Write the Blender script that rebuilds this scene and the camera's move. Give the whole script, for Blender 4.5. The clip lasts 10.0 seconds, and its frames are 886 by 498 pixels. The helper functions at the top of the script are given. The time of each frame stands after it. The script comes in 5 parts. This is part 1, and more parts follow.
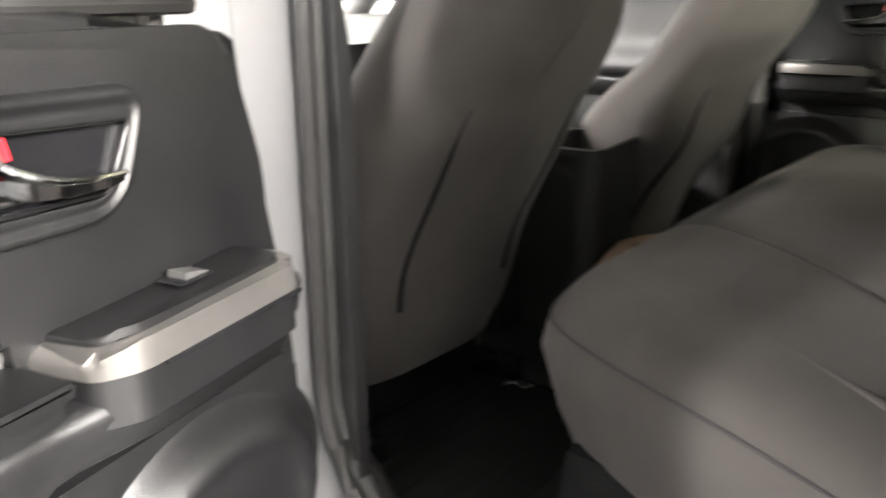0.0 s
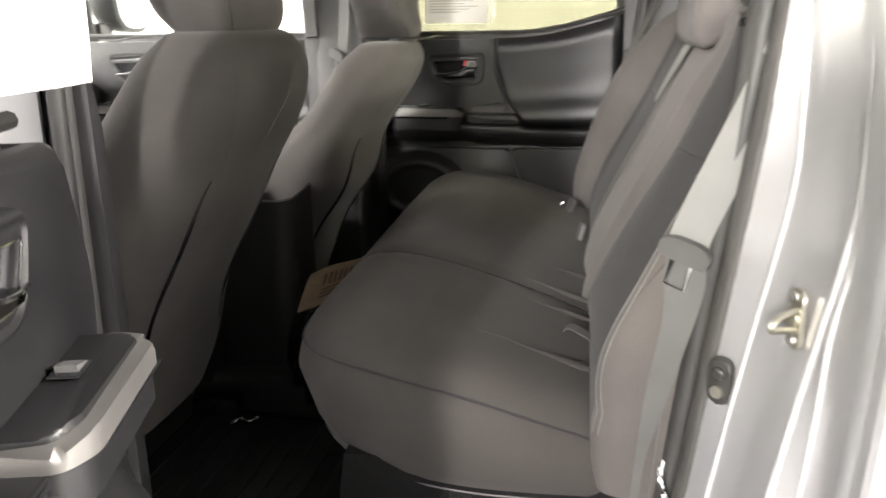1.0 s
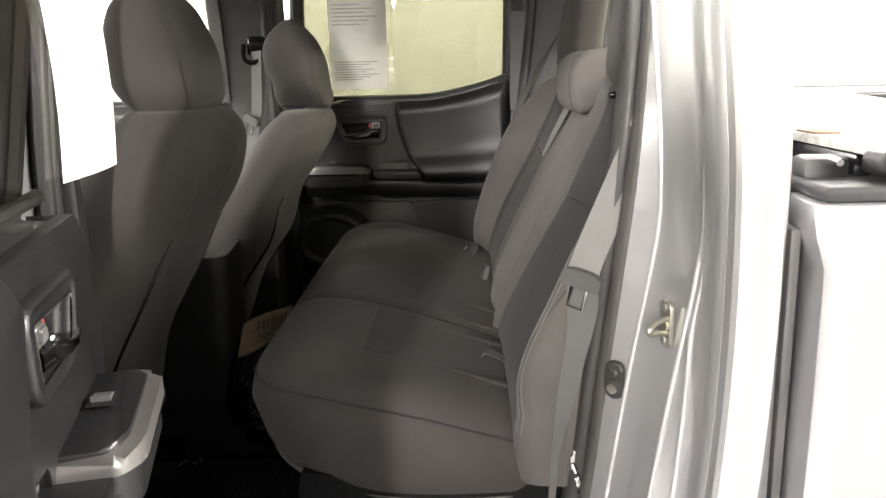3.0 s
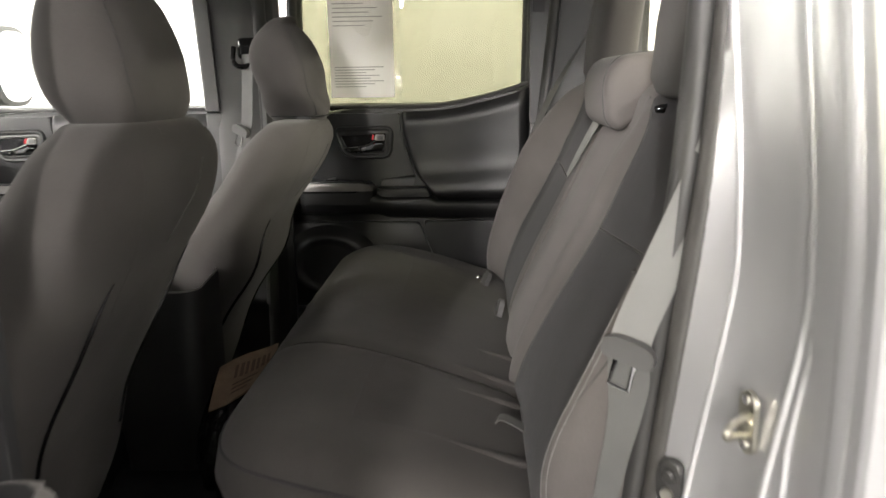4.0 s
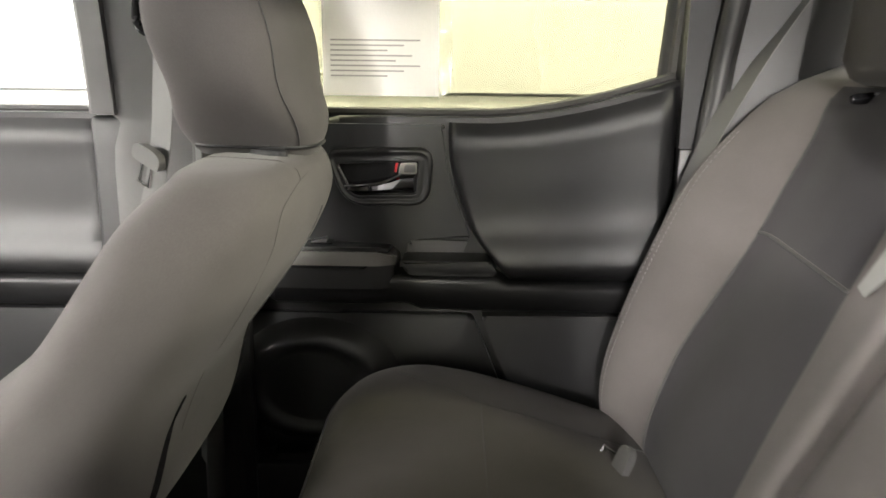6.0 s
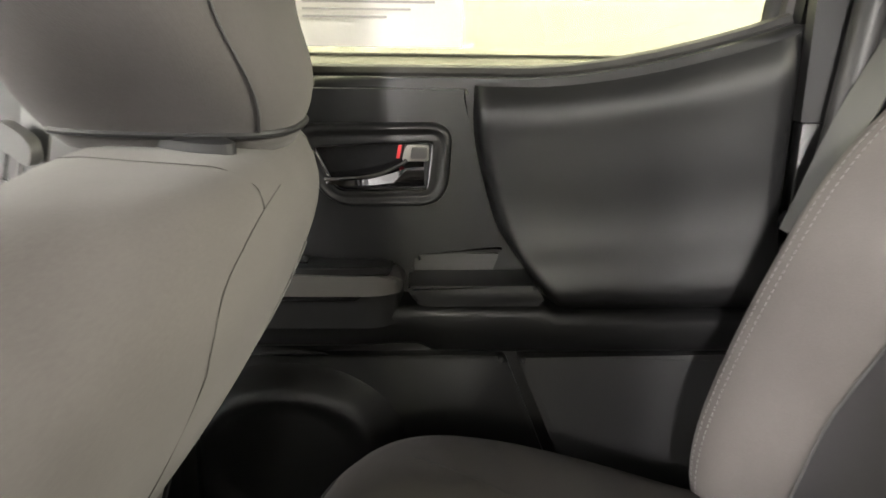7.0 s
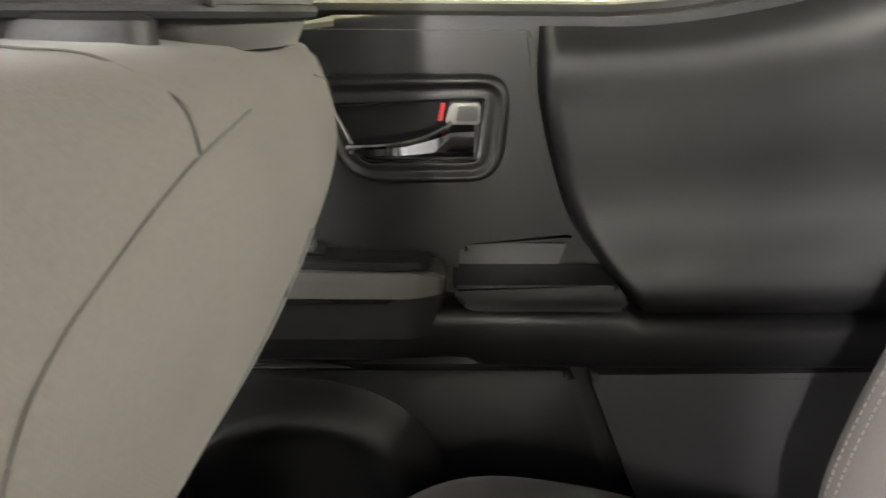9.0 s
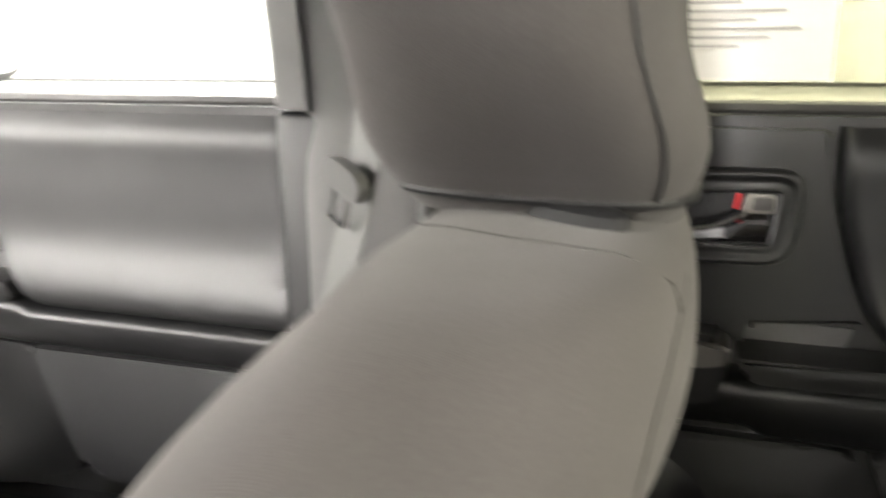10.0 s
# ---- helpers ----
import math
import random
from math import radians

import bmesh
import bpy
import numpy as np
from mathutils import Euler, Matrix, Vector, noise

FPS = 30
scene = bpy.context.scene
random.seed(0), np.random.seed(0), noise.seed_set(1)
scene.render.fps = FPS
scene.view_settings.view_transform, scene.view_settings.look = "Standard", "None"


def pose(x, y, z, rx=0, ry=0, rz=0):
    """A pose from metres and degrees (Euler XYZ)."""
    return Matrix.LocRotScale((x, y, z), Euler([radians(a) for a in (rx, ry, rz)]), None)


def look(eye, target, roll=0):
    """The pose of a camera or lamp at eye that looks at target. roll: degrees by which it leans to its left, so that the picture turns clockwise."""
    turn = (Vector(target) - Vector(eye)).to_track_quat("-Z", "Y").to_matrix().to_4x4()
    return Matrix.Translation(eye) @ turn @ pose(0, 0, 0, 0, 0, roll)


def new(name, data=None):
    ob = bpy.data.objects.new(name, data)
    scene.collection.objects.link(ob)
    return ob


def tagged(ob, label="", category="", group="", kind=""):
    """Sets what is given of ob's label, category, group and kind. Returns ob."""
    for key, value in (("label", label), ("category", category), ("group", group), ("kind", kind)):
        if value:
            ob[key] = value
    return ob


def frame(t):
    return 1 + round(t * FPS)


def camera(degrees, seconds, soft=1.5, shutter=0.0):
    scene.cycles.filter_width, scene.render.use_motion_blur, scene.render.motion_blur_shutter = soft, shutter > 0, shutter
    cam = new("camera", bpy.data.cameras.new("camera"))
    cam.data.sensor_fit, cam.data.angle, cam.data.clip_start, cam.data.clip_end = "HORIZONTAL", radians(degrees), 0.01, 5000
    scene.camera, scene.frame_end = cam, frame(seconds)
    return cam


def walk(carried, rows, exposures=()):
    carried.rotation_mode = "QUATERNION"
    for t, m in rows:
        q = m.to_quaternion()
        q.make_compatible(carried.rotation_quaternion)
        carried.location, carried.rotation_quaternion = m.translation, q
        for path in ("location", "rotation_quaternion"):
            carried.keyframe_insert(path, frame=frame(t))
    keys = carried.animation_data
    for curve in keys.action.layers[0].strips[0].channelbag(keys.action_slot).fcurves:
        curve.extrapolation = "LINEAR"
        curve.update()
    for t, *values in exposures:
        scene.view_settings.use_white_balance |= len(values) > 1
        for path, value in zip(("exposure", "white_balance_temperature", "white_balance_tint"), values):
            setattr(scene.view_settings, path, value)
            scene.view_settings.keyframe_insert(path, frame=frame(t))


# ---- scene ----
cam = camera(59.6, 10.0, shutter=0.5)
PATH = [
    (0, (0.636, -0.411, 1.219), (-0.628, 1.01, 0.601), -1.0),
    (0.5, (0.596, -0.511, 1.271), (-0.153, 1.231, 0.636), 0.4),
    (1, (0.533, -0.67, 1.302), (0.183, 1.217, 0.737), -0.7),
    (1.5, (0.487, -0.795, 1.32), (0.34, 1.133, 0.812), -0.9),
    (2, (0.482, -0.852, 1.331), (0.409, 1.09, 0.859), -1.2),
    (2.5, (0.486, -0.896, 1.345), (0.428, 1.05, 0.888), -1.4),
    (4, (0.488, -0.616, 1.343), (0.391, 1.335, 0.916), -0.8),
    (4.5, (0.488, -0.34, 1.348), (0.384, 1.612, 0.925), -0.2),
    (5, (0.398, -0.061, 1.343), (0.291, 1.889, 0.91), -0.0),
    (5.5, (0.316, 0.206, 1.334), (0.251, 2.156, 0.893), 0.1),
    (6, (0.266, 0.401, 1.35), (0.243, 2.345, 0.88), 0.7),
    (7.5, (0.173, 0.924, 1.289), (0.316, 2.83, 0.702), 0.6),
    (8, (0.175, 0.977, 1.268), (0.361, 2.874, 0.661), 0.7),
    (8.5, (0.171, 0.985, 1.265), (0.317, 2.886, 0.659), 0.8),
    (9, (0.165, 0.979, 1.266), (0.191, 2.891, 0.677), 0.4),
    (9.5, (0.151, 0.945, 1.277), (-0.076, 2.856, 0.732), 0.1),
    (10, (0.122, 0.87, 1.322), (-0.464, 2.719, 0.832), -0.3),
]
EXPOSURE = [(0.0, 1.3), (0.5, 1.15), (1.0, 1.05), (1.5, 0.75), (2.5, 0.5), (4.0, 0.5), (4.5, 0.7), (5.0, 1.1), (5.5, 1.2), (6.0, 1.2), (7.5, 1.55), (8.0, 1.35), (8.5, 1.35), (9.0, 1.65), (9.5, 1.7), (10.0, 1.4)]
walk(cam, [(t, look(eye, target, roll)) for t, eye, target, roll in PATH], EXPOSURE)

# ---- light ----
world = bpy.data.worlds.new("garage_air")
scene.world = world
world.use_nodes = True
world.node_tree.nodes["Background"].inputs[0].default_value = (1.0, 0.97, 0.92, 1)
world.node_tree.nodes["Background"].inputs[1].default_value = 0.15


def lamp(name, x, y, z, sx, sy, power, aim=None, colour=(1.0, 0.95, 0.905)):
    data = bpy.data.lights.new(name, "AREA")
    data.shape, data.size, data.size_y = "RECTANGLE", sx, sy
    data.energy, data.color = power, colour
    ob = new(name, data)
    ob.matrix_world = look((x, y, z), aim) if aim else pose(x, y, z)
    return ob


# Added area lights, none in view, placed and aimed to balance the cab's brightness.
lamp("unseen_lamp", -7.4, 0.6, 3.2, 4.0, 0.5, 350, (0.5, 0.87, 1.1))
lamp("unseen_lamp", -7.6, -3.6, 3.35, 3.0, 0.5, 550)
lamp("unseen_lamp", -3.2, -4.2, 3.4, 2.4, 0.5, 650, (-0.2, 0.9, 1.0))
lamp("unseen_lamp", -0.52, -7.0, 3.2, 0.25, 3.0, 800, (0.3, 0.9, 1.0))
lamp("unseen_lamp", 0.35, -7.0, 3.2, 0.25, 3.0, 110, (0.3, 0.9, 1.0))
lamp("unseen_lamp", 4.8, -1.0, 3.35, 2.4, 0.5, 900)
lamp("unseen_lamp", 0.4, 3.1, 3.35, 6.0, 0.4, 420)
lamp("unseen_lamp", 6.2, -0.6, 3.35, 0.6, 3.0, 1500)


# ---- materials ----
def material(name):
    m = bpy.data.materials.new(name)
    m.use_nodes = True
    nt = m.node_tree
    return m, nt, nt.nodes["Principled BSDF"]


def surface(name, low, high, rough=0.6, metal=0.0, scale=12.0, fine=400.0, bump=0.15, sheen=0.0, depth=0.0006, spread=0.06, coat=0.0, spec=0.5):
    """A surface with broad stains, fine grain, uneven gloss and a fine relief."""
    m, nt, b = material(name)
    tc = nt.nodes.new("ShaderNodeTexCoord")
    big = nt.nodes.new("ShaderNodeTexNoise")
    big.inputs["Scale"].default_value, big.inputs["Detail"].default_value = scale, 4
    small = nt.nodes.new("ShaderNodeTexNoise")
    small.inputs["Scale"].default_value, small.inputs["Detail"].default_value = fine, 3
    for n in (big, small):
        nt.links.new(tc.outputs["Object"], n.inputs["Vector"])
    mix = nt.nodes.new("ShaderNodeMath")
    mix.operation = "MULTIPLY_ADD"
    nt.links.new(small.outputs["Fac"], mix.inputs[0])
    mix.inputs[1].default_value = 0.5
    nt.links.new(big.outputs["Fac"], mix.inputs[2])
    ramp = nt.nodes.new("ShaderNodeValToRGB")
    ramp.color_ramp.elements[0].position, ramp.color_ramp.elements[1].position = 0.5, 1.0
    ramp.color_ramp.elements[0].color, ramp.color_ramp.elements[1].color = (*low, 1), (*high, 1)
    nt.links.new(mix.outputs[0], ramp.inputs[0])
    nt.links.new(ramp.outputs[0], b.inputs["Base Color"])
    rr = nt.nodes.new("ShaderNodeMapRange")
    rr.inputs["To Min"].default_value, rr.inputs["To Max"].default_value = rough - spread, rough + spread
    nt.links.new(big.outputs["Fac"], rr.inputs["Value"])
    nt.links.new(rr.outputs[0], b.inputs["Roughness"])
    b.inputs["Metallic"].default_value = metal
    b.inputs["Sheen Weight"].default_value = sheen
    b.inputs["Coat Weight"].default_value = coat
    b.inputs["Specular IOR Level"].default_value = spec
    if bump:
        bn = nt.nodes.new("ShaderNodeBump")
        bn.inputs["Strength"].default_value, bn.inputs["Distance"].default_value = bump, depth
        nt.links.new(small.outputs["Fac"], bn.inputs["Height"])
        nt.links.new(bn.outputs[0], b.inputs["Normal"])
    return m


def woven(name, low, high, pitch=2400.0, sheen=0.06):
    """Seat cloth: a fine weave of two crossed wave bands, with soft creases and wear."""
    m = surface(name, low, high, rough=0.88, scale=7.0, fine=700.0, bump=0.0, sheen=sheen, spec=0.2)
    nt = m.node_tree
    b = nt.nodes["Principled BSDF"]
    tc = nt.nodes.new("ShaderNodeTexCoord")
    last = None
    for axis in ("DIAGONAL", "Y"):
        w = nt.nodes.new("ShaderNodeTexWave")
        w.bands_direction = axis
        w.inputs["Scale"].default_value, w.inputs["Distortion"].default_value = pitch / 6.0, 0.6
        nt.links.new(tc.outputs["Object"], w.inputs["Vector"])
        if last is None:
            last = w
        else:
            add = nt.nodes.new("ShaderNodeMath")
            nt.links.new(last.outputs["Fac"], add.inputs[0])
            nt.links.new(w.outputs["Fac"], add.inputs[1])
    crease = nt.nodes.new("ShaderNodeTexNoise")
    crease.inputs["Scale"].default_value, crease.inputs["Detail"].default_value = 14.0, 2
    nt.links.new(tc.outputs["Object"], crease.inputs["Vector"])
    fine = nt.nodes.new("ShaderNodeBump")
    fine.inputs["Strength"].default_value, fine.inputs["Distance"].default_value = 0.12, 0.0003
    nt.links.new(add.outputs[0], fine.inputs["Height"])
    broad = nt.nodes.new("ShaderNodeBump")
    broad.inputs["Strength"].default_value, broad.inputs["Distance"].default_value = 0.25, 0.006
    nt.links.new(crease.outputs["Fac"], broad.inputs["Height"])
    nt.links.new(broad.outputs[0], fine.inputs["Normal"])
    nt.links.new(fine.outputs[0], b.inputs["Normal"])
    return m


def pane_material(name, tint, gloss=0.02, base=0.02):
    m, nt, b = material(name)
    nt.nodes.remove(b)
    t = nt.nodes.new("ShaderNodeBsdfTransparent")
    t.inputs[0].default_value = (*tint, 1)
    g = nt.nodes.new("ShaderNodeBsdfGlossy")
    g.inputs["Roughness"].default_value = gloss
    lw = nt.nodes.new("ShaderNodeLayerWeight")
    lw.inputs["Blend"].default_value = 0.5
    edge_on = nt.nodes.new("ShaderNodeMath")
    edge_on.operation = "POWER"
    nt.links.new(lw.outputs["Facing"], edge_on.inputs[0])
    edge_on.inputs[1].default_value = 5.0
    f = nt.nodes.new("ShaderNodeMath")
    f.operation = "MULTIPLY_ADD"
    nt.links.new(edge_on.outputs[0], f.inputs[0])
    f.inputs[1].default_value, f.inputs[2].default_value = 0.45, base
    mix = nt.nodes.new("ShaderNodeMixShader")
    nt.links.new(f.outputs[0], mix.inputs[0])
    nt.links.new(t.outputs[0], mix.inputs[1])
    nt.links.new(g.outputs[0], mix.inputs[2])
    nt.links.new(mix.outputs[0], nt.nodes["Material Output"].inputs[0])
    return m


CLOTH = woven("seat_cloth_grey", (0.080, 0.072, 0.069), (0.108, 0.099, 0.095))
CLOTH_DARK = woven("seat_cloth_dark", (0.027, 0.0255, 0.028), (0.039, 0.037, 0.040))
# Bench cushion cloth: backrest fabric darkened for the shade it lies in.
CLOTH_SHADED = woven("seat_cloth_shaded", (0.045, 0.041, 0.039), (0.062, 0.057, 0.054))
CLOTH_BACK = woven("seat_cloth_charcoal", (0.050, 0.046, 0.044), (0.069, 0.064, 0.061))
THREAD = surface("thread_pale", (0.16, 0.155, 0.15), (0.24, 0.235, 0.23), rough=0.8, bump=0)
SEAM = surface("seam_dark", (0.035, 0.034, 0.034), (0.055, 0.054, 0.053), rough=0.8, bump=0)
SEAM_SOFT = surface("seam_grey", (0.036, 0.033, 0.031), (0.050, 0.046, 0.043), rough=0.85, bump=0)
PLASTIC = surface("trim_plastic_black", (0.0065, 0.0065, 0.007), (0.0105, 0.0105, 0.011), rough=0.38, fine=900, bump=0.35, depth=0.0008, spec=0.55)
PAD = surface("trim_vinyl_black", (0.008, 0.008, 0.0085), (0.012, 0.012, 0.0125), rough=0.36, fine=1100, bump=0.4, depth=0.0008)
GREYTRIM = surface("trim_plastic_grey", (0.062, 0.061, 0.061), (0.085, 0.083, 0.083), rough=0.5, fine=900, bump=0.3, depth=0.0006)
SATIN = surface("trim_satin_silver", (0.17, 0.163, 0.155), (0.22, 0.21, 0.20), rough=0.38, metal=0.7, fine=1200, bump=0.08, depth=0.0003)
CHROME = surface("chrome", (0.75, 0.75, 0.76), (0.86, 0.86, 0.87), rough=0.09, metal=1.0, bump=0, spread=0.03)
DARK_CHROME = surface("dark_chrome", (0.30, 0.30, 0.31), (0.36, 0.36, 0.37), rough=0.07, metal=1.0, bump=0, spread=0.03)
ZINC = surface("zinc_plated_steel", (0.55, 0.53, 0.46), (0.68, 0.66, 0.58), rough=0.3, metal=1.0, fine=300, bump=0.1)
PAINT = surface("silver_car_paint", (0.64, 0.64, 0.655), (0.69, 0.69, 0.705), rough=0.31, metal=0.76, fine=2500, scale=3, bump=0, spread=0.02, coat=0.5)
RUBBER = surface("weatherstrip_rubber", (0.020, 0.0195, 0.019), (0.033, 0.032, 0.031), rough=0.48, fine=600, bump=0.2)
RUBBER_GREY = surface("weatherstrip_flocked", (0.034, 0.032, 0.030), (0.052, 0.049, 0.046), rough=0.5, fine=600, bump=0.2)
CARPET = surface("carpet_black", (0.005, 0.005, 0.0055), (0.010, 0.010, 0.0105), rough=0.95, spec=0.2, fine=350, bump=0.9, depth=0.003)
MAT = surface("rubber_mat_black", (0.006, 0.006, 0.0065), (0.010, 0.010, 0.0105), rough=0.6, spec=0.3, fine=500, bump=0.3)
BLACK = surface("gloss_black", (0.008, 0.008, 0.009), (0.012, 0.012, 0.013), rough=0.14, bump=0)
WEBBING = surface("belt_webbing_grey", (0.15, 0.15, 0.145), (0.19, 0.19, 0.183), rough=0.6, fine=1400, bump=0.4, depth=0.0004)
# The same webbing darkened for shade on lap, far and front straps.
WEB_SHADED = surface("belt_webbing_shaded", (0.062, 0.062, 0.060), (0.088, 0.088, 0.085), rough=0.6, fine=1400, bump=0.4, depth=0.0004)
# Webbing darkened further for the shaded return strands.
WEB_DEEP_SHADE = surface("belt_webbing_deep_shade", (0.05, 0.05, 0.05), (0.075, 0.075, 0.075), rough=0.6, fine=1400, bump=0.4, depth=0.0004)
RED = surface("red_mark", (0.62, 0.02, 0.03), (0.72, 0.03, 0.04), rough=0.4, bump=0)
CARD = surface("brown_card", (0.13, 0.085, 0.055), (0.20, 0.14, 0.095), rough=0.85, scale=25, fine=250, bump=0.3)
INK = surface("faded_ink", (0.055, 0.03, 0.022), (0.08, 0.05, 0.035), rough=0.9, bump=0)
INK_GREY = surface("print_grey", (0.34, 0.33, 0.32), (0.42, 0.41, 0.40), rough=0.9, bump=0)
PAPER = surface("white_paper", (0.80, 0.79, 0.77), (0.86, 0.85, 0.83), rough=0.75, scale=5, fine=300, bump=0.1)
BAG = surface("black_bin_liner", (0.010, 0.010, 0.011), (0.018, 0.018, 0.019), rough=0.15, scale=30, fine=45, bump=1.0, depth=0.02)
WALL = surface("white_wall_paint", (0.82, 0.815, 0.785), (0.85, 0.845, 0.815), rough=0.8, scale=0.6, fine=60, bump=0)
WALL_DARK = surface("unseen_wall_dark", (0.045, 0.046, 0.048), (0.065, 0.066, 0.068), rough=0.7, scale=1.2, fine=60, bump=0.1)
CEIL = surface("ceiling_paint", (0.76, 0.76, 0.75), (0.82, 0.82, 0.81), rough=0.8, scale=1.5, fine=60, bump=0.1)
CONCRETE = surface("sealed_concrete", (0.055, 0.055, 0.054), (0.085, 0.085, 0.083), rough=0.45, scale=2.2, fine=90, bump=0.2)
COVER = surface("bed_cover_vinyl", (0.16, 0.165, 0.145), (0.50, 0.51, 0.46), rough=0.45, scale=45, fine=160, bump=0.2)
TRIM_SLATE = surface("trim_plastic_slate", (0.024, 0.024, 0.0245), (0.034, 0.034, 0.0345), rough=0.45, fine=900, bump=0.3, depth=0.0006)
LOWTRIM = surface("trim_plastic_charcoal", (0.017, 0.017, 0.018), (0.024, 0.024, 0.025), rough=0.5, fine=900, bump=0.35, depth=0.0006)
DASH = surface("dash_plastic", (0.030, 0.030, 0.032), (0.045, 0.045, 0.047), rough=0.5, fine=900, bump=0.4)
# Front door vinyl: the black pad's colour lightened for the windscreen light.
DOOR_LIT = surface("trim_vinyl_lit", (0.015, 0.015, 0.0155), (0.021, 0.021, 0.0215), rough=0.44, fine=1100, bump=0.4, depth=0.0008)
LINER = surface("headliner_cloth", (0.22, 0.215, 0.205), (0.27, 0.265, 0.255), rough=0.95, fine=500, bump=0.4)
TINT = pane_material("privacy_glass", (0.355, 0.357, 0.295))
TINT_LIGHT = pane_material("pale_green_glass", (0.77, 0.775, 0.725))
CLEAR = pane_material("clear_glass", (0.90, 0.92, 0.90))
SLEEVE = pane_material("clear_plastic_sleeve", (0.96, 0.955, 0.945), 0.12, 0.03)
def see_through(m, share):
    """Lets light pass through thin paper."""
    nt = m.node_tree
    b, o = nt.nodes["Principled BSDF"], nt.nodes["Material Output"]
    t = nt.nodes.new("ShaderNodeBsdfTranslucent")
    t.inputs[0].default_value = (0.80, 0.76, 0.70, 1)
    mix = nt.nodes.new("ShaderNodeMixShader")
    mix.inputs[0].default_value = share
    nt.links.new(b.outputs[0], mix.inputs[1])
    nt.links.new(t.outputs[0], mix.inputs[2])
    nt.links.new(mix.outputs[0], o.inputs[0])
see_through(PAPER, 0.15)
def wrinkle(m):
    nt = m.node_tree
    n = nt.nodes.new("ShaderNodeTexNoise")
    n.inputs["Scale"].default_value, n.inputs["Distortion"].default_value = 11.0, 1.5
    tc = nt.nodes.new("ShaderNodeTexCoord")
    nt.links.new(tc.outputs["Object"], n.inputs["Vector"])
    b = nt.nodes.new("ShaderNodeBump")
    b.inputs["Strength"].default_value, b.inputs["Distance"].default_value = 0.5, 0.012
    nt.links.new(n.outputs["Fac"], b.inputs["Height"])
    for node in nt.nodes:
        if node.type == "BSDF_GLOSSY":
            nt.links.new(b.outputs[0], node.inputs["Normal"])
wrinkle(SLEEVE)


# ---- mesh helpers ----
def finish(name, bm, mat, parent=None, label="", sharp=38.0, smooth=True):
    bmesh.ops.remove_doubles(bm, verts=bm.verts, dist=1e-5)
    bmesh.ops.recalc_face_normals(bm, faces=bm.faces)
    lim = radians(sharp)
    for f in bm.faces:
        f.smooth = smooth
    for e in bm.edges:
        if len(e.link_faces) == 2 and e.calc_face_angle(0) > lim:
            e.smooth = False
    me = bpy.data.meshes.new(name)
    bm.to_mesh(me)
    bm.free()
    me.materials.append(mat)
    ob = new(name, me)
    if parent is not None:
        ob.parent = parent
    if label:
        tagged(ob, label)
    return ob


def part(name, bm, mat, parent, label="", sharp=38.0):
    return finish(name, bm, mat, parent, label, sharp)


def thing(name, label, category, group="", kind="", m=None):
    e = new(name)
    e.empty_display_size = 0.05
    if m is not None:
        e.matrix_world = m
    return tagged(e, label, category, group, kind)


def box(x0, x1, y0, y1, z0, z1, bevel=0.0, seg=2, bm=None):
    bm = bm or bmesh.new()
    r = bmesh.ops.create_cube(bm, size=1.0, matrix=Matrix.Translation(((x0 + x1) / 2, (y0 + y1) / 2, (z0 + z1) / 2)) @ Matrix.Diagonal((abs(x1 - x0), abs(y1 - y0), abs(z1 - z0), 1)))
    if bevel:
        edges = list({e for v in r["verts"] for e in v.link_edges})
        bmesh.ops.bevel(bm, geom=edges, offset=bevel, segments=seg, affect="EDGES", profile=0.5)
    return bm


def prism(outline, axis, a, b, bevel=0.0, seg=3, s=1.0, bm=None):
    """A slab with the outline, in the plane across the axis, from a to b; the edges at b are rounded."""
    bm = bm or bmesh.new()
    def at(p, d):
        return {"x": (d, p[0], p[1]), "y": (p[0], s * d, p[1]), "z": (p[0], p[1], d)}[axis]
    lo = [bm.verts.new(at(p, a)) for p in outline]
    hi = [bm.verts.new(at(p, b)) for p in outline]
    n = len(outline)
    bm.faces.new(lo)
    top = bm.faces.new(hi)
    for i in range(n):
        bm.faces.new((lo[i], lo[(i + 1) % n], hi[(i + 1) % n], hi[i]))
    if bevel:
        bmesh.ops.bevel(bm, geom=list(top.edges), offset=bevel, segments=seg, affect="EDGES", profile=0.5)
    return bm


def rounded(poly, r, n=5):
    """The polygon with its corners rounded; r: one radius, or one for each corner."""
    out, k = [], len(poly)
    for i in range(k):
        rad = r[i] if isinstance(r, (list, tuple)) else r
        p, q, w = (Vector(poly[j % k]) for j in (i - 1, i, i + 1))
        d1, d2 = (p - q), (w - q)
        cut = min(rad, d1.length * 0.49, d2.length * 0.49)
        if cut < 1e-5:
            out.append(tuple(q))
            continue
        a, b = q + d1.normalized() * cut, q + d2.normalized() * cut
        for j in range(n + 1):
            t = j / n
            out.append(tuple((1 - t) ** 2 * a + 2 * t * (1 - t) * q + t * t * b))
    return out


def loft(rings, cap0=True, cap1=True, closed=True, bm=None):
    bm = bm or bmesh.new()
    rows = [[bm.verts.new(p) for p in r] for r in rings]
    n = len(rows[0])
    for a, b in zip(rows, rows[1:]):
        for i in range(n if closed else n - 1):
            bm.faces.new((a[i], a[(i + 1) % n], b[(i + 1) % n], b[i]))
    if closed and cap0:
        bm.faces.new(rows[0])
    if closed and cap1:
        bm.faces.new(rows[-1])
    return bm


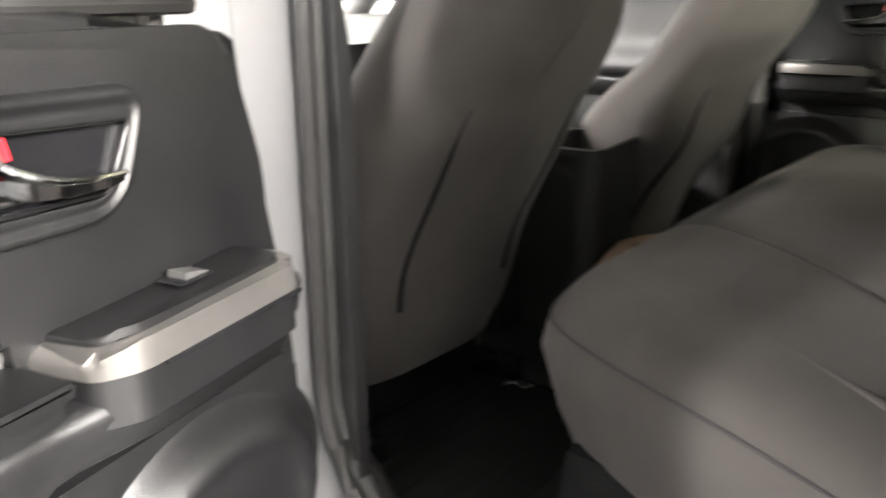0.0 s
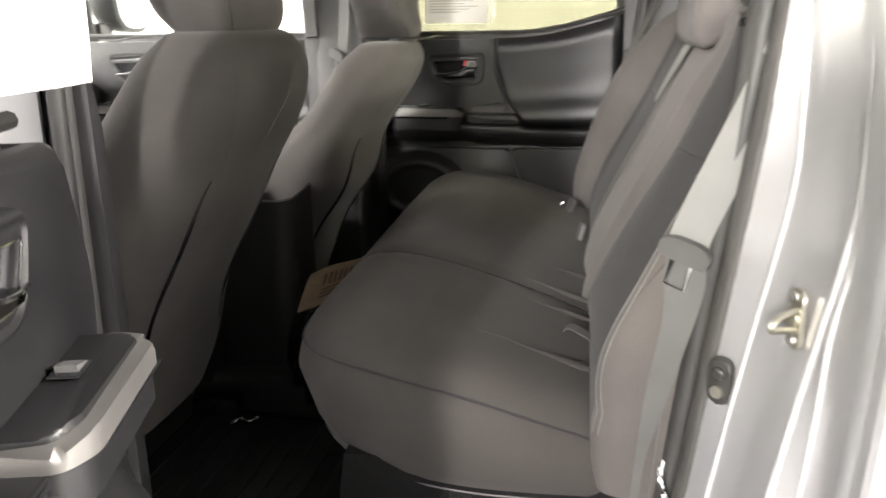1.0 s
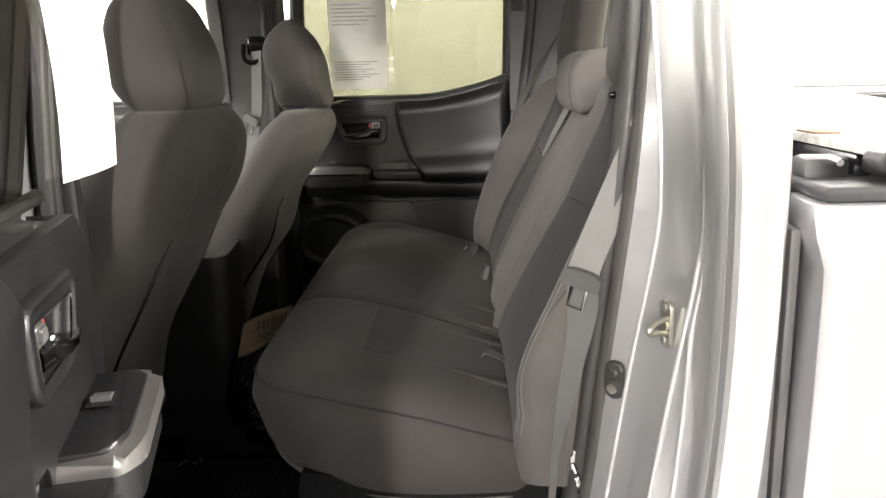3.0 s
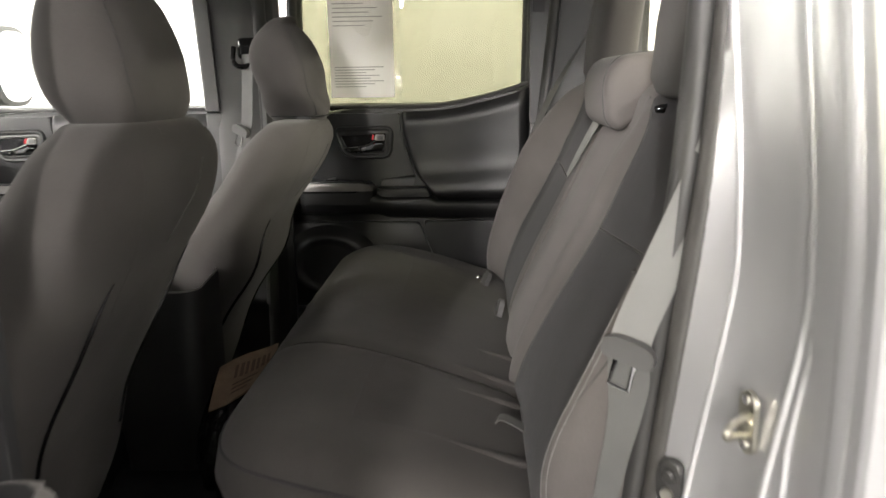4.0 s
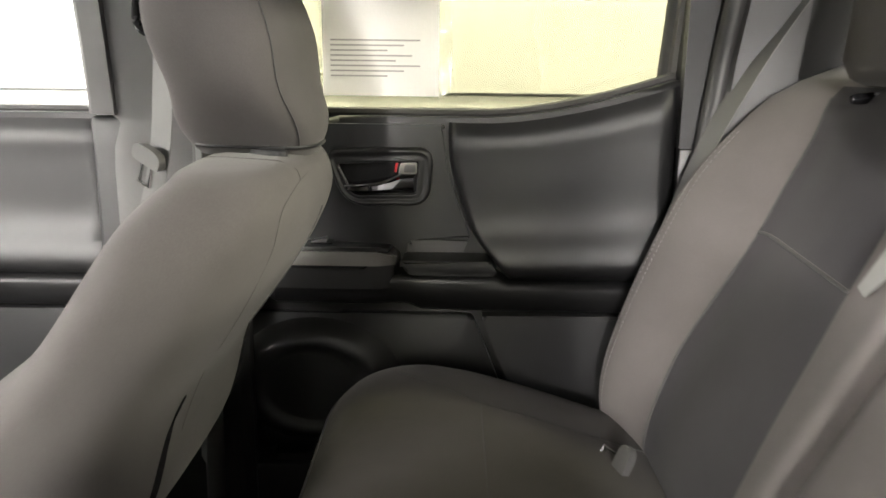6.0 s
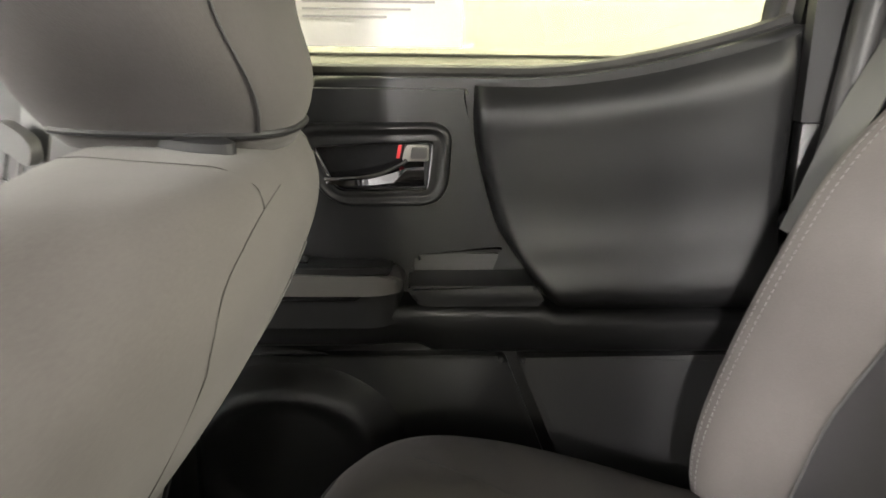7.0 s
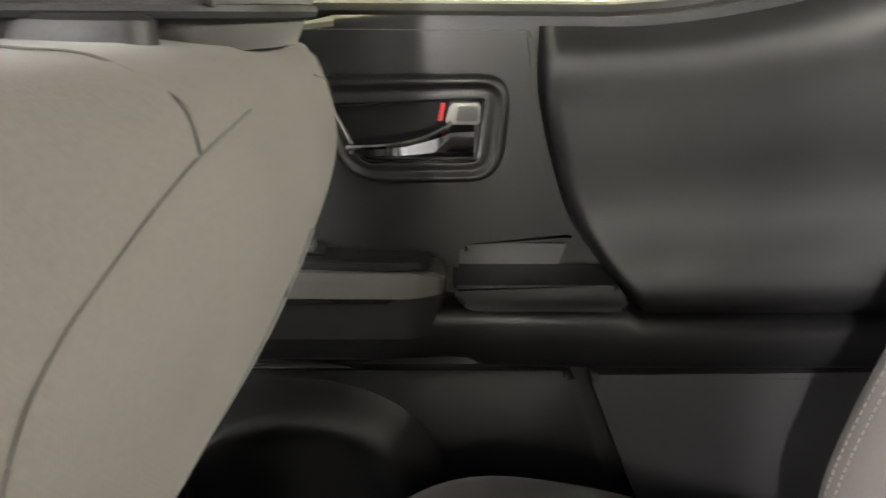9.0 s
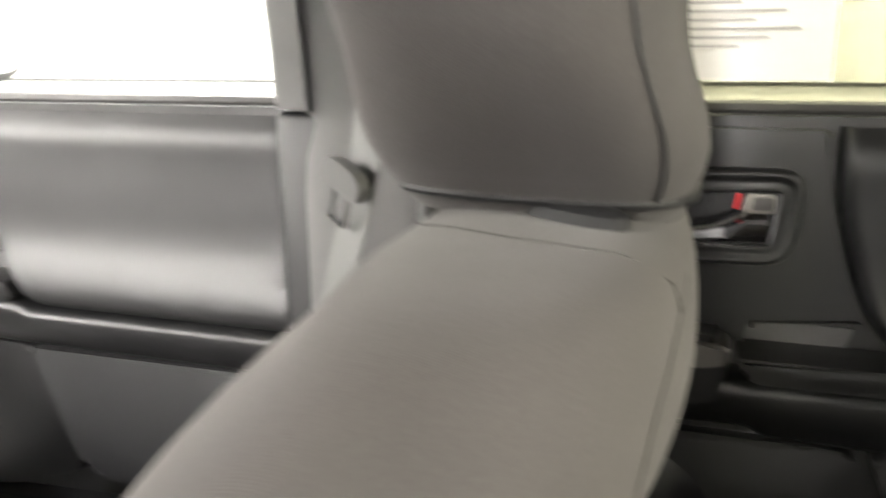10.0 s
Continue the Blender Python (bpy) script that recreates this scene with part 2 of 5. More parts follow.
def tube(points, r, n=8, bm=None, flat=1.0, side=None, cyclic=False):
    """A round or flattened bar along the points."""
    pts = [Vector(p) for p in points]
    rings = []
    for i, p in enumerate(pts):
        if cyclic:
            d = pts[(i + 1) % len(pts)] - pts[i - 1]
        else:
            d = pts[min(i + 1, len(pts) - 1)] - pts[max(i - 1, 0)]
        d.normalize()
        ref = Vector(side) if side else (Vector((0, 0, 1)) if abs(d.z) < 0.9 else Vector((0, 1, 0)))
        u = d.cross(ref).normalized()
        w = u.cross(d).normalized()
        rad = r[i] if isinstance(r, (list, tuple)) else r
        rings.append([p + rad * (math.cos(2 * math.pi * k / n) * u + flat * math.sin(2 * math.pi * k / n) * w) for k in range(n)])
    if cyclic:
        rings.append(rings[0])
        return loft(rings, False, False, True, bm)
    return loft(rings, True, True, True, bm)


def ribbon(points, across, width, thick=0.0016):
    """A strap: a flat band along the points, its breadth along the given direction."""
    a = Vector(across).normalized()
    pts = [Vector(p) for p in points]
    rings = []
    for i, p in enumerate(pts):
        d = (pts[min(i + 1, len(pts) - 1)] - pts[max(i - 1, 0)]).normalized()
        side = (a - d * a.dot(d)).normalized()
        nrm = d.cross(side).normalized() * thick / 2
        w = (width[i] if isinstance(width, (list, tuple)) else width) / 2
        rings.append([p - side * w - nrm, p + side * w - nrm, p + side * w + nrm, p - side * w + nrm])
    return loft(rings)


def spline(xs, ys):
    """A natural cubic through the points; xs rising."""
    x, y = np.array(xs, float), np.array(ys, float)
    n = len(x)
    h = np.diff(x)
    A, r = np.eye(n), np.zeros(n)
    for i in range(1, n - 1):
        A[i, i - 1], A[i, i], A[i, i + 1] = h[i - 1], 2 * (h[i - 1] + h[i]), h[i]
        r[i] = 3 * ((y[i + 1] - y[i]) / h[i] - (y[i] - y[i - 1]) / h[i - 1])
    c = np.linalg.solve(A, r)
    def f(t):
        i = int(np.clip(np.searchsorted(x, t) - 1, 0, n - 2))
        d = t - x[i]
        b = (y[i + 1] - y[i]) / h[i] - h[i] * (2 * c[i] + c[i + 1]) / 3
        return float(y[i] + b * d + c[i] * d * d + (c[i + 1] - c[i]) / (3 * h[i]) * d ** 3)
    return f


def oval(cx, cy, hx, hy, z, e=3.5, n=48):
    """A rounded rectangle across, as a ring at the height z."""
    ring = []
    for k in range(n):
        t = 2 * math.pi * k / n
        c, s = math.cos(t), math.sin(t)
        ring.append((cx + hx * math.copysign(abs(c) ** (2 / e), c), cy + hy * math.copysign(abs(s) ** (2 / e), s), z))
    return ring


def arc(points, n=8):
    """A smooth line through the points."""
    p = [Vector(q) for q in points]
    p = [2 * p[0] - p[1], *p, 2 * p[-1] - p[-2]]
    out = []
    for i in range(1, len(p) - 2):
        for k in range(n):
            t = k / n
            out.append(0.5 * (2 * p[i] + (p[i + 1] - p[i - 1]) * t + (2 * p[i - 1] - 5 * p[i] + 4 * p[i + 1] - p[i + 2]) * t * t + (3 * p[i] - p[i - 1] - 3 * p[i + 1] + p[i + 2]) * t ** 3))
    out.append(p[-2])
    return out


# ---- garage ----
def setting(name, bm, mat, label, sharp=38.0):
    return tagged(finish(name, bm, mat, None, "", sharp), label, name.split("_")[0], kind="structure")


# Unseen floor and west wall, darkened to cut bounce into the cab.
setting("ground", box(-9, 9, -10, 4.2, -0.2, 0.0), CONCRETE, "sealed concrete garage floor, dark to cut bounce light")
setting("wall_east", box(-9, 9, 4.0, 4.2, 0.0, 3.5), WALL, "bright white painted garage wall beside the truck")
setting("wall_west", box(-9, 9, -10.2, -10.0, 0.0, 3.5), WALL_DARK, "unseen garage wall beyond the open door, dark to cut bounce")
setting("wall_north", box(-9.2, -9.0, -10, 4.2, 0.0, 3.5), WALL, "white painted garage wall ahead of the truck")
setting("wall_south", box(9.0, 9.2, -10, 4.2, 0.0, 3.5), WALL, "white painted garage wall behind the truck bed")
setting("wall_rail", box(-9, 9, 3.985, 4.0, 1.203, 1.215, 0.002), GREYTRIM, "thin grey strip along the white garage wall")
setting("ceiling", box(-9.2, 9.2, -10.2, 4.2, 3.5, 3.7), CEIL, "plain white garage ceiling")

# ---- truck cab ----
CY = 0.87  # middle of the truck
cab = thing("pickup_cab", "silver double-cab pickup body with black carpeted interior", "pickup cab")

# floor, sill and tunnel
part("floor_pan", box(-1.25, 0.89, 0.14, 1.66, 0.40, 0.50), CARPET, cab, "black carpet over the floor pan")
part("tunnel", prism(rounded([(0.70, 0.50), (0.74, 0.585), (1.00, 0.585), (1.04, 0.50)], 0.03), "x", -1.2, 0.35, 0.0), CARPET, cab)
part("seat_riser", loft([[(x, y, z) for x, z in ((0.22, 0.50), (0.19, 0.62), (0.20, 0.69), (0.89, 0.69), (0.89, 0.50))] for y in (0.30, 1.50)]), CARPET, cab, "black carpeted box under the rear bench")
for y0, y1 in ((-0.06, 0.14), (1.66, 1.80)):
    part("sill", box(-1.25, 0.72, y0, y1, 0.34, 0.49, 0.02, 3), PAINT, cab)
    part("sill_plate", box(-0.06, 0.66, max(y0, 0.05) if y0 < 0 else 1.64, 0.20 if y0 < 0 else 1.74, 0.49, 0.515, 0.008), PLASTIC, cab, "black plastic scuff plate")

part("pillar_cover", box(0.630, 0.720, 1.660, 1.680, 1.2182, 1.70, 0.0), TRIM_SLATE, cab, "grey plastic strip behind the window frame")
part("pillar_cover", box(0.630, 0.720, 1.655, 1.680, 0.60, 1.218, 0.004), PLASTIC, cab, "black plastic strip behind the door pad")
part("weatherstrip", box(-0.308, -0.240, 1.622, 1.700, 0.60, 1.262, 0.010, 3), PLASTIC, cab)
fringe = []
for z in np.linspace(1.264, 1.70, 9):
    o = 0.075 * max(0.0, (z - 1.22) / 0.5) ** 1.2
    fringe.append([(-0.308, 1.70, z), (-0.308, 1.632 - o, z), (-0.300, 1.624 - o, z), (-0.262, 1.616 - o, z), (-0.262, 1.70, z)])
part("pillar_cover", loft(fringe), GREYTRIM, cab, "grey plastic strip beside the front window", 30)
part("footwell_side", box(-0.34, 0.12, 1.63, 1.70, 0.42, 0.66, 0.006), PLASTIC, cab, "black footwell side trim")

# roof and firewall
part("roof", box(-1.1, 0.92, 0.10, 1.72, 1.76, 1.80, 0.015), PAINT, cab)
part("headliner", box(-1.05, 0.89, 0.13, 1.68, 1.715, 1.755, 0.01), LINER, cab)
part("firewall", box(-1.75, -1.70, -0.02, 1.76, 0.40, 1.12), CARPET, cab)
for y0, y1 in ((0.02, 0.16), (1.60, 1.74)):
    part("roof_rail", box(-1.1, 0.88, y0, y1, 1.68, 1.76, 0.02), PAINT, cab)
    part("windscreen_pillar", tube([(-1.62, y0 + 0.03, 1.14), (-1.02, (y0 + y1) / 2, 1.72)], 0.045, 10), GREYTRIM, cab)
glass = part("windscreen", loft([[(-1.66, 0.06, 1.14), (-1.66, 1.70, 1.14), (-1.655, 1.70, 1.145), (-1.655, 0.06, 1.145)], [(-1.07, 0.10, 1.72), (-1.07, 1.66, 1.72), (-1.065, 1.66, 1.725), (-1.065, 0.10, 1.725)]]), CLEAR, cab)
glass.visible_shadow = False

# back wall of the cab, with its sliding window
part("back_wall", box(0.895, 0.922, 0.20, 1.54, 0.50, 1.33, 0.0), GREYTRIM, cab)
part("back_wall_top", box(0.895, 0.922, 0.22, 1.52, 1.66, 1.72), GREYTRIM, cab)
for y0, y1 in ((0.20, 0.27), (1.47, 1.54)):
    part("back_pillar", box(0.895, 0.922, y0, y1, 1.33, 1.66), GREYTRIM, cab)
for y in (0.62, 1.02):
    part("window_bar", box(0.898, 0.918, y - 0.012, y + 0.012, 1.33, 1.66, 0.003), BLACK, cab)
for y0, y1 in ((0.27, 0.608), (0.632, 1.008), (1.032, 1.47)):
    glass = part("window_pane", box(0.906, 0.910, y0, y1, 1.33, 1.66), TINT_LIGHT, cab, "pale green sliding rear pane")


# pillars between the doors: painted face, rubber seal, inner trim
def b_pillar(sgn, inn):
    """sgn 1: on the side of the open door; -1: on the closed side."""
    def Y(v):
        v = v if v < 0.17 else v - inn
        return v if sgn > 0 else 2 * CY - v
    shell, seal, lip = [], [], []
    for k in range(25):
        z = 0.42 + (1.72 - 0.42) * k / 24
        lean = 0.075 * max(0.0, (z - 1.22) / 0.5) ** 1.2
        foot = 0.16 * max(0.0, (0.72 - z) / 0.25) ** 2 if sgn > 0 else 0.0
        sx = -0.125 + 0.02 * (z - 1.0) + foot
        o = lean
        shell.append([(-0.30, Y(-0.07 + o), z), (-0.13 + foot * 0.3, Y(-0.075 + o), z), (-0.105 + foot * 0.3, Y(-0.055 + o), z), (-0.10 + foot * 0.3, Y(-0.01 + o), z), (-0.088 + foot * 0.6, Y(0.005 + o), z), (-0.090 + foot * 0.6, Y(0.075 + o), z), (-0.112 + foot, Y(0.095 + o), z), (sx, Y(0.18 + o), z), (sx - 0.02, Y(0.20 + o), z), (-0.30, Y(0.20 + o), z)])
        seal.append((sx + 0.012, Y(0.205 + o), z))
        lip.append((sx - 0.004, Y(0.228 + o), z))
    part("b_pillar", loft(shell), PAINT, cab, "silver painted door pillar", 30)
    # a fluted rubber seal
    for pts, r, mt in ((seal, 0.021, RUBBER), ([(x + 0.010, y - sgn * 0.026, z) for x, y, z in seal], 0.011, RUBBER), (lip, 0.019, RUBBER)):
        part("weatherstrip", tube(pts, r, 10), mt, cab, "grey rubber door seal")
    trim = []
    for k in range(17):
        z = 0.50 + (1.70 - 0.50) * k / 16
        o = 0.05 * max(0.0, (z - 1.25) / 0.45)
        v = 0.222 + o + (0.012 if z < 1.25 else 0.0)
        trim.append([(-0.275, Y(0.20 + o), z), (-0.27, Y(v - 0.01), z), (-0.25, Y(v), z), (-0.085, Y(v + 0.002), z), (-0.07, Y(v - 0.012), z), (-0.07, Y(0.20 + o), z)])
    # Trim toned by side, darker near the open door; far foot blackened for shade.
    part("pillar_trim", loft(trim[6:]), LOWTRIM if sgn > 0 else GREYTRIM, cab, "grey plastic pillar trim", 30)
    part("pillar_foot", loft(trim[:7]), LOWTRIM if sgn > 0 else PLASTIC, cab, "lower pillar trim, toned dark for shade", 30)


b_pillar(1, 0.0)
b_pillar(-1, 0.100)


# rear jamb of the open door: stepped silver pressing with a rubber seal
def jamb(sgn, inn):
    def Y(v):
        v = v if v < 0.15 else max(0.10, v - inn)
        return v if sgn > 0 else 2 * CY - v
    inner = spline([0.45, 0.72, 0.83, 1.07, 1.28, 1.42, 1.72], [0.585, 0.655, 0.668, 0.694, 0.718, 0.732, 0.755])
    fold = spline([0.45, 0.77, 0.98, 1.15, 1.25, 1.42, 1.72], [0.655, 0.700, 0.731, 0.757, 0.762, 0.764, 0.765])
    outer = spline([0.45, 0.82, 1.03, 1.20, 1.41, 1.72], [0.700, 0.753, 0.765, 0.764, 0.755, 0.745])
    rings, seal, seal2, seal3, beads = [], [], [], [], []
    for k in range(49):
        z = 0.42 + (1.74 - 0.42) * k / 48
        a, f, b = inner(z) - (0.0 if sgn > 0 else 0.038), fold(z), outer(z)
        o = 0.10 * max(0.0, (z - 1.24) / 0.5) ** 1.15
        f = min(f, b - 0.008)
        g = 0.013 * min(1.0, max(0.0, (b - f - 0.008) / 0.03))
        beads.append(((f - 0.0125, Y(0.1495 + o), z), (f + 0.0115, Y(0.0335 + o), z), (max(f + 0.0135, b - 0.012), Y(0.0165 + o), z), (b + 0.0005, Y(-0.0575 + o), z)))
        w = 0.030 * min(1.0, max(0.15, (1.42 - z) / 0.6))
        rings.append([(0.895, Y(0.22 + o), z), (a + 0.01, Y(0.22 + o), z), (a, Y(0.205 + o), z), (a + 0.002, Y(0.184 + o), z), (a + 0.006, Y(0.176 + o), z), (f - 0.016, Y(0.154 + o), z), (f - 0.011, Y(0.147 + o), z),
                      (f - 0.006 + g, Y(0.124 + o), z), (f + g, Y(0.112 + o), z), (f + 0.004 + g, Y(0.054 + o), z), (f + 0.008 + 0.5 * g, Y(0.043 + o), z), (f + 0.012, Y(0.034 + o), z),
                      (max(f + 0.013, b - 0.016), Y(0.022 + o), z), (max(f + 0.014, b - 0.010), Y(0.014 + o), z), (b - 0.0075, Y(0.012 - w + o), z), (b - 0.006, Y(-0.030 + o), z), (b - 0.0035, Y(-0.036 + o), z), (b - 0.006, Y(-0.043 + o), z),
                      (b - 0.003, Y(-0.054 + o), z), (b + 0.000, Y(-0.058 + o), z), (b - 0.002, Y(-0.066 + o), z), (b + 0.001, Y(-0.078 + o), z), (b + 0.006, Y(-0.083 + o), z), (b + 0.030, Y(-0.087 + o), z), (b + 0.050, Y(-0.083 + o), z), (0.826, Y(-0.062 + o), z), (0.834, Y(-0.02 + o), z), (0.842, Y(0.04 + o), z), (0.866, Y(0.105 + o), z), (0.888, Y(0.165 + o), z)])
        seal.append((a - 0.006, Y(0.215 + o), z))
        seal2.append((a + 0.012, Y(0.205 + o), z))
        seal3.append((a + 0.010, Y(0.187 + o), z))
    part("rear_jamb", loft(rings), PAINT, cab, "stepped silver door jamb and cab corner", 28)
    for k, r in enumerate((0.0036, 0.0036, 0.0030, 0.0022)):
        part("jamb_bead", tube([q[k] for q in beads], r, 10), PAINT, cab, "rounded painted pressing edge")
    part("weatherstrip", tube(seal, 0.019, 10), RUBBER, cab)
    part("weatherstrip", tube(seal2, 0.014, 10), RUBBER_GREY, cab, "grey rubber door seal")
    if sgn > 0:
        part("weatherstrip", tube(seal3, 0.0145, 12), RUBBER_GREY, cab, "brown-grey rubber door seal lip")
    trim = []
    for k in range(21):
        z = 0.50 + (1.72 - 0.50) * k / 20
        a = inner(z) - (0.0 if sgn > 0 else 0.038)
        o = 0.08 * max(0.0, (z - 1.24) / 0.5) ** 1.15
        d = 0.012 if z > 1.335 else 0.0
        trim.append([(a - 0.004, Y(0.225 + o), z), (a + 0.004, Y(0.262 + o - d), z), (a + 0.05, Y(0.278 + o - d), z), (0.89, Y(0.285 + o - d), z), (0.89, Y(0.225 + o), z)])
    part("corner_trim", loft(trim), TRIM_SLATE, cab, "grey plastic rear pillar trim", 30)


jamb(1, 0.0)
jamb(-1, 0.135)

# latch striker on the open jamb
st = thing("door_striker", "zinc plated U-shaped latch striker bolted to the silver jamb", "door striker")
part("plate", prism(rounded([(-0.015, -0.028), (-0.006, -0.035), (0.006, -0.035), (0.015, -0.024), (0.015, 0.024), (0.006, 0.035), (-0.006, 0.035), (-0.015, 0.028)], 0.006), "y", 0.0, 0.006, 0.002), ZINC, st)
part("loop", tube(arc([(-0.006, 0.004, 0.011), (-0.018, 0.030, 0.009), (-0.026, 0.043, 0.003), (-0.024, 0.042, -0.004), (-0.016, 0.030, -0.007), (-0.006, 0.004, -0.012)], 5), 0.0040, 10), ZINC, st, "bright latch loop")
part("collar", tube([(0.0, 0.004, 0.0), (-0.006, 0.014, 0.0)], [0.011, 0.008], 12), ZINC, st)
for up in (-0.025, 0.025):
    part("screw", tube([(0.000, 0.004, up), (0.000, 0.009, up)], 0.0058, 10), CHROME, st)
st.matrix_world = pose(0.744, 0.080, 1.022, 0, 0, 100) @ Matrix.Diagonal((0.95, 0.85, 0.9, 1))

# courtesy light switch with its rubber boot
sw = thing("door_switch", "black rubber-booted courtesy light switch on the door jamb", "door switch")
part("boot", prism(rounded([(-0.016, -0.033), (0.016, -0.033), (0.016, 0.033), (-0.016, 0.033)], 0.016, 7), "y", 0.0, 0.010, 0.005), RUBBER, sw)
part("plunger", tube([(0, 0.006, 0.012), (0, 0.013, 0.012), (0, 0.016, 0.012)], [0.0105, 0.0095, 0.006], 14), RUBBER, sw)
part("screw", tube([(0, 0.008, -0.014), (0, 0.014, -0.014)], 0.0085, 12), ZINC, sw, "zinc plated screw")
sw.matrix_world = pose(0.695, 0.163, 0.913, 0, 0, 140) @ Matrix.Diagonal((0.88, 0.9, 0.85, 1))

# ---- truck bed ----
bed = thing("truck_bed", "silver pickup bed side with black capped rail", "pickup bed")
for sgn in (1, -1):
    def Y(v):
        return v if sgn > 0 else 2 * CY - v
    rings = []
    for k in range(25):
        z = 0.40 + 0.80 * k / 24
        bow = 0.020 * math.sin(math.pi * min(1.0, (z - 0.40) / 0.95)) ** 1.0
        x0 = 0.858 - 0.012 * (1.0 - (z - 0.4) / 0.8) - (0.01 if z > 1.15 else 0.0)
        o = -0.078 - bow + (0.012 if z > 1.188 else 0.0)
        rings.append([(x0 + 0.010, Y(0.02), z), (x0, Y(-0.05), z), (x0 + 0.002, Y(o + 0.008), z), (x0 + 0.012, Y(o), z), (x0 + 0.03, Y(o - 0.003), z), (2.40, Y(o - 0.004), z), (2.40, Y(0.02), z)])
    part("bed_side", loft(rings), PAINT, bed, "silver bed side panel", 34)
    part("rail_cap", box(0.864, 2.40, Y(-0.062), Y(0.06), 1.200, 1.217, 0.006, 3), LOWTRIM, bed, "black plastic bed rail cap")
    part("bed_inner", box(0.90, 2.40, Y(0.02), Y(0.05), 0.55, 1.20), PAINT, bed)
part("bed_front", box(0.930, 0.955, 0.05, 1.69, 0.55, 1.19, 0.006), PAINT, bed)
part("bed_floor", box(0.94, 2.40, 0.05, 1.69, 0.52, 0.56), PLASTIC, bed)
part("tailgate", box(2.40, 2.45, -0.07, 1.81, 0.52, 1.20, 0.01), PAINT, bed)
part("splash_flange", box(0.838, 0.850, -0.045, 0.03, 0.45, 1.17, 0.003), GREYTRIM, bed, "dull grey flange in the gap behind the cab")
for z in (1.06, 0.965, 0.88, 0.80):
    part("flange_bolt", tube([(0.8365, -0.020, z), (0.8445, -0.020, z)], 0.006, 8), BLACK, bed)

cover = thing("bed_cover", "folding pale bed cover with a black edge, dusty and speckled", "bed cover")
part("cover_panel", prism([(0.93, 0.0), (1.19, 0.0), (1.64, 1.74), (0.93, 1.74)], "z", 1.244, 1.256, 0.003), COVER, cover, "pale dusty cover skin")
part("fold_bar", prism([(1.19, 0.0), (1.205, 0.0), (1.655, 1.74), (1.64, 1.74)], "z", 1.244, 1.262, 0.002), BLACK, cover, "dark bar along the folded edge")
for y0 in (-0.035, 1.715):
    part("edge_rail", box(0.925, 2.39, y0 - 0.018, y0 + 0.035, 1.224, 1.252, 0.010, 4), PLASTIC, cover, "black aluminium edge rail")
part("front_rail", box(0.930, 0.955, 0.02, 1.72, 1.216, 1.243, 0.006), BLACK, cover)
part("clamp", box(0.872, 0.925, 0.015, 0.060, 1.190, 1.240, 0.008, 2), PLASTIC, cover, "black clamp bracket")
part("clamp_knob", tube([(0.902, -0.006, 1.236), (0.902, 0.018, 1.238)], 0.0042, 12), CHROME, cover, "bright bolt head")
part("hinge_plate", box(0.932, 0.965, 0.130, 0.190, 1.2562, 1.2590, 0.001), CARD, cover, "brown latch plate")


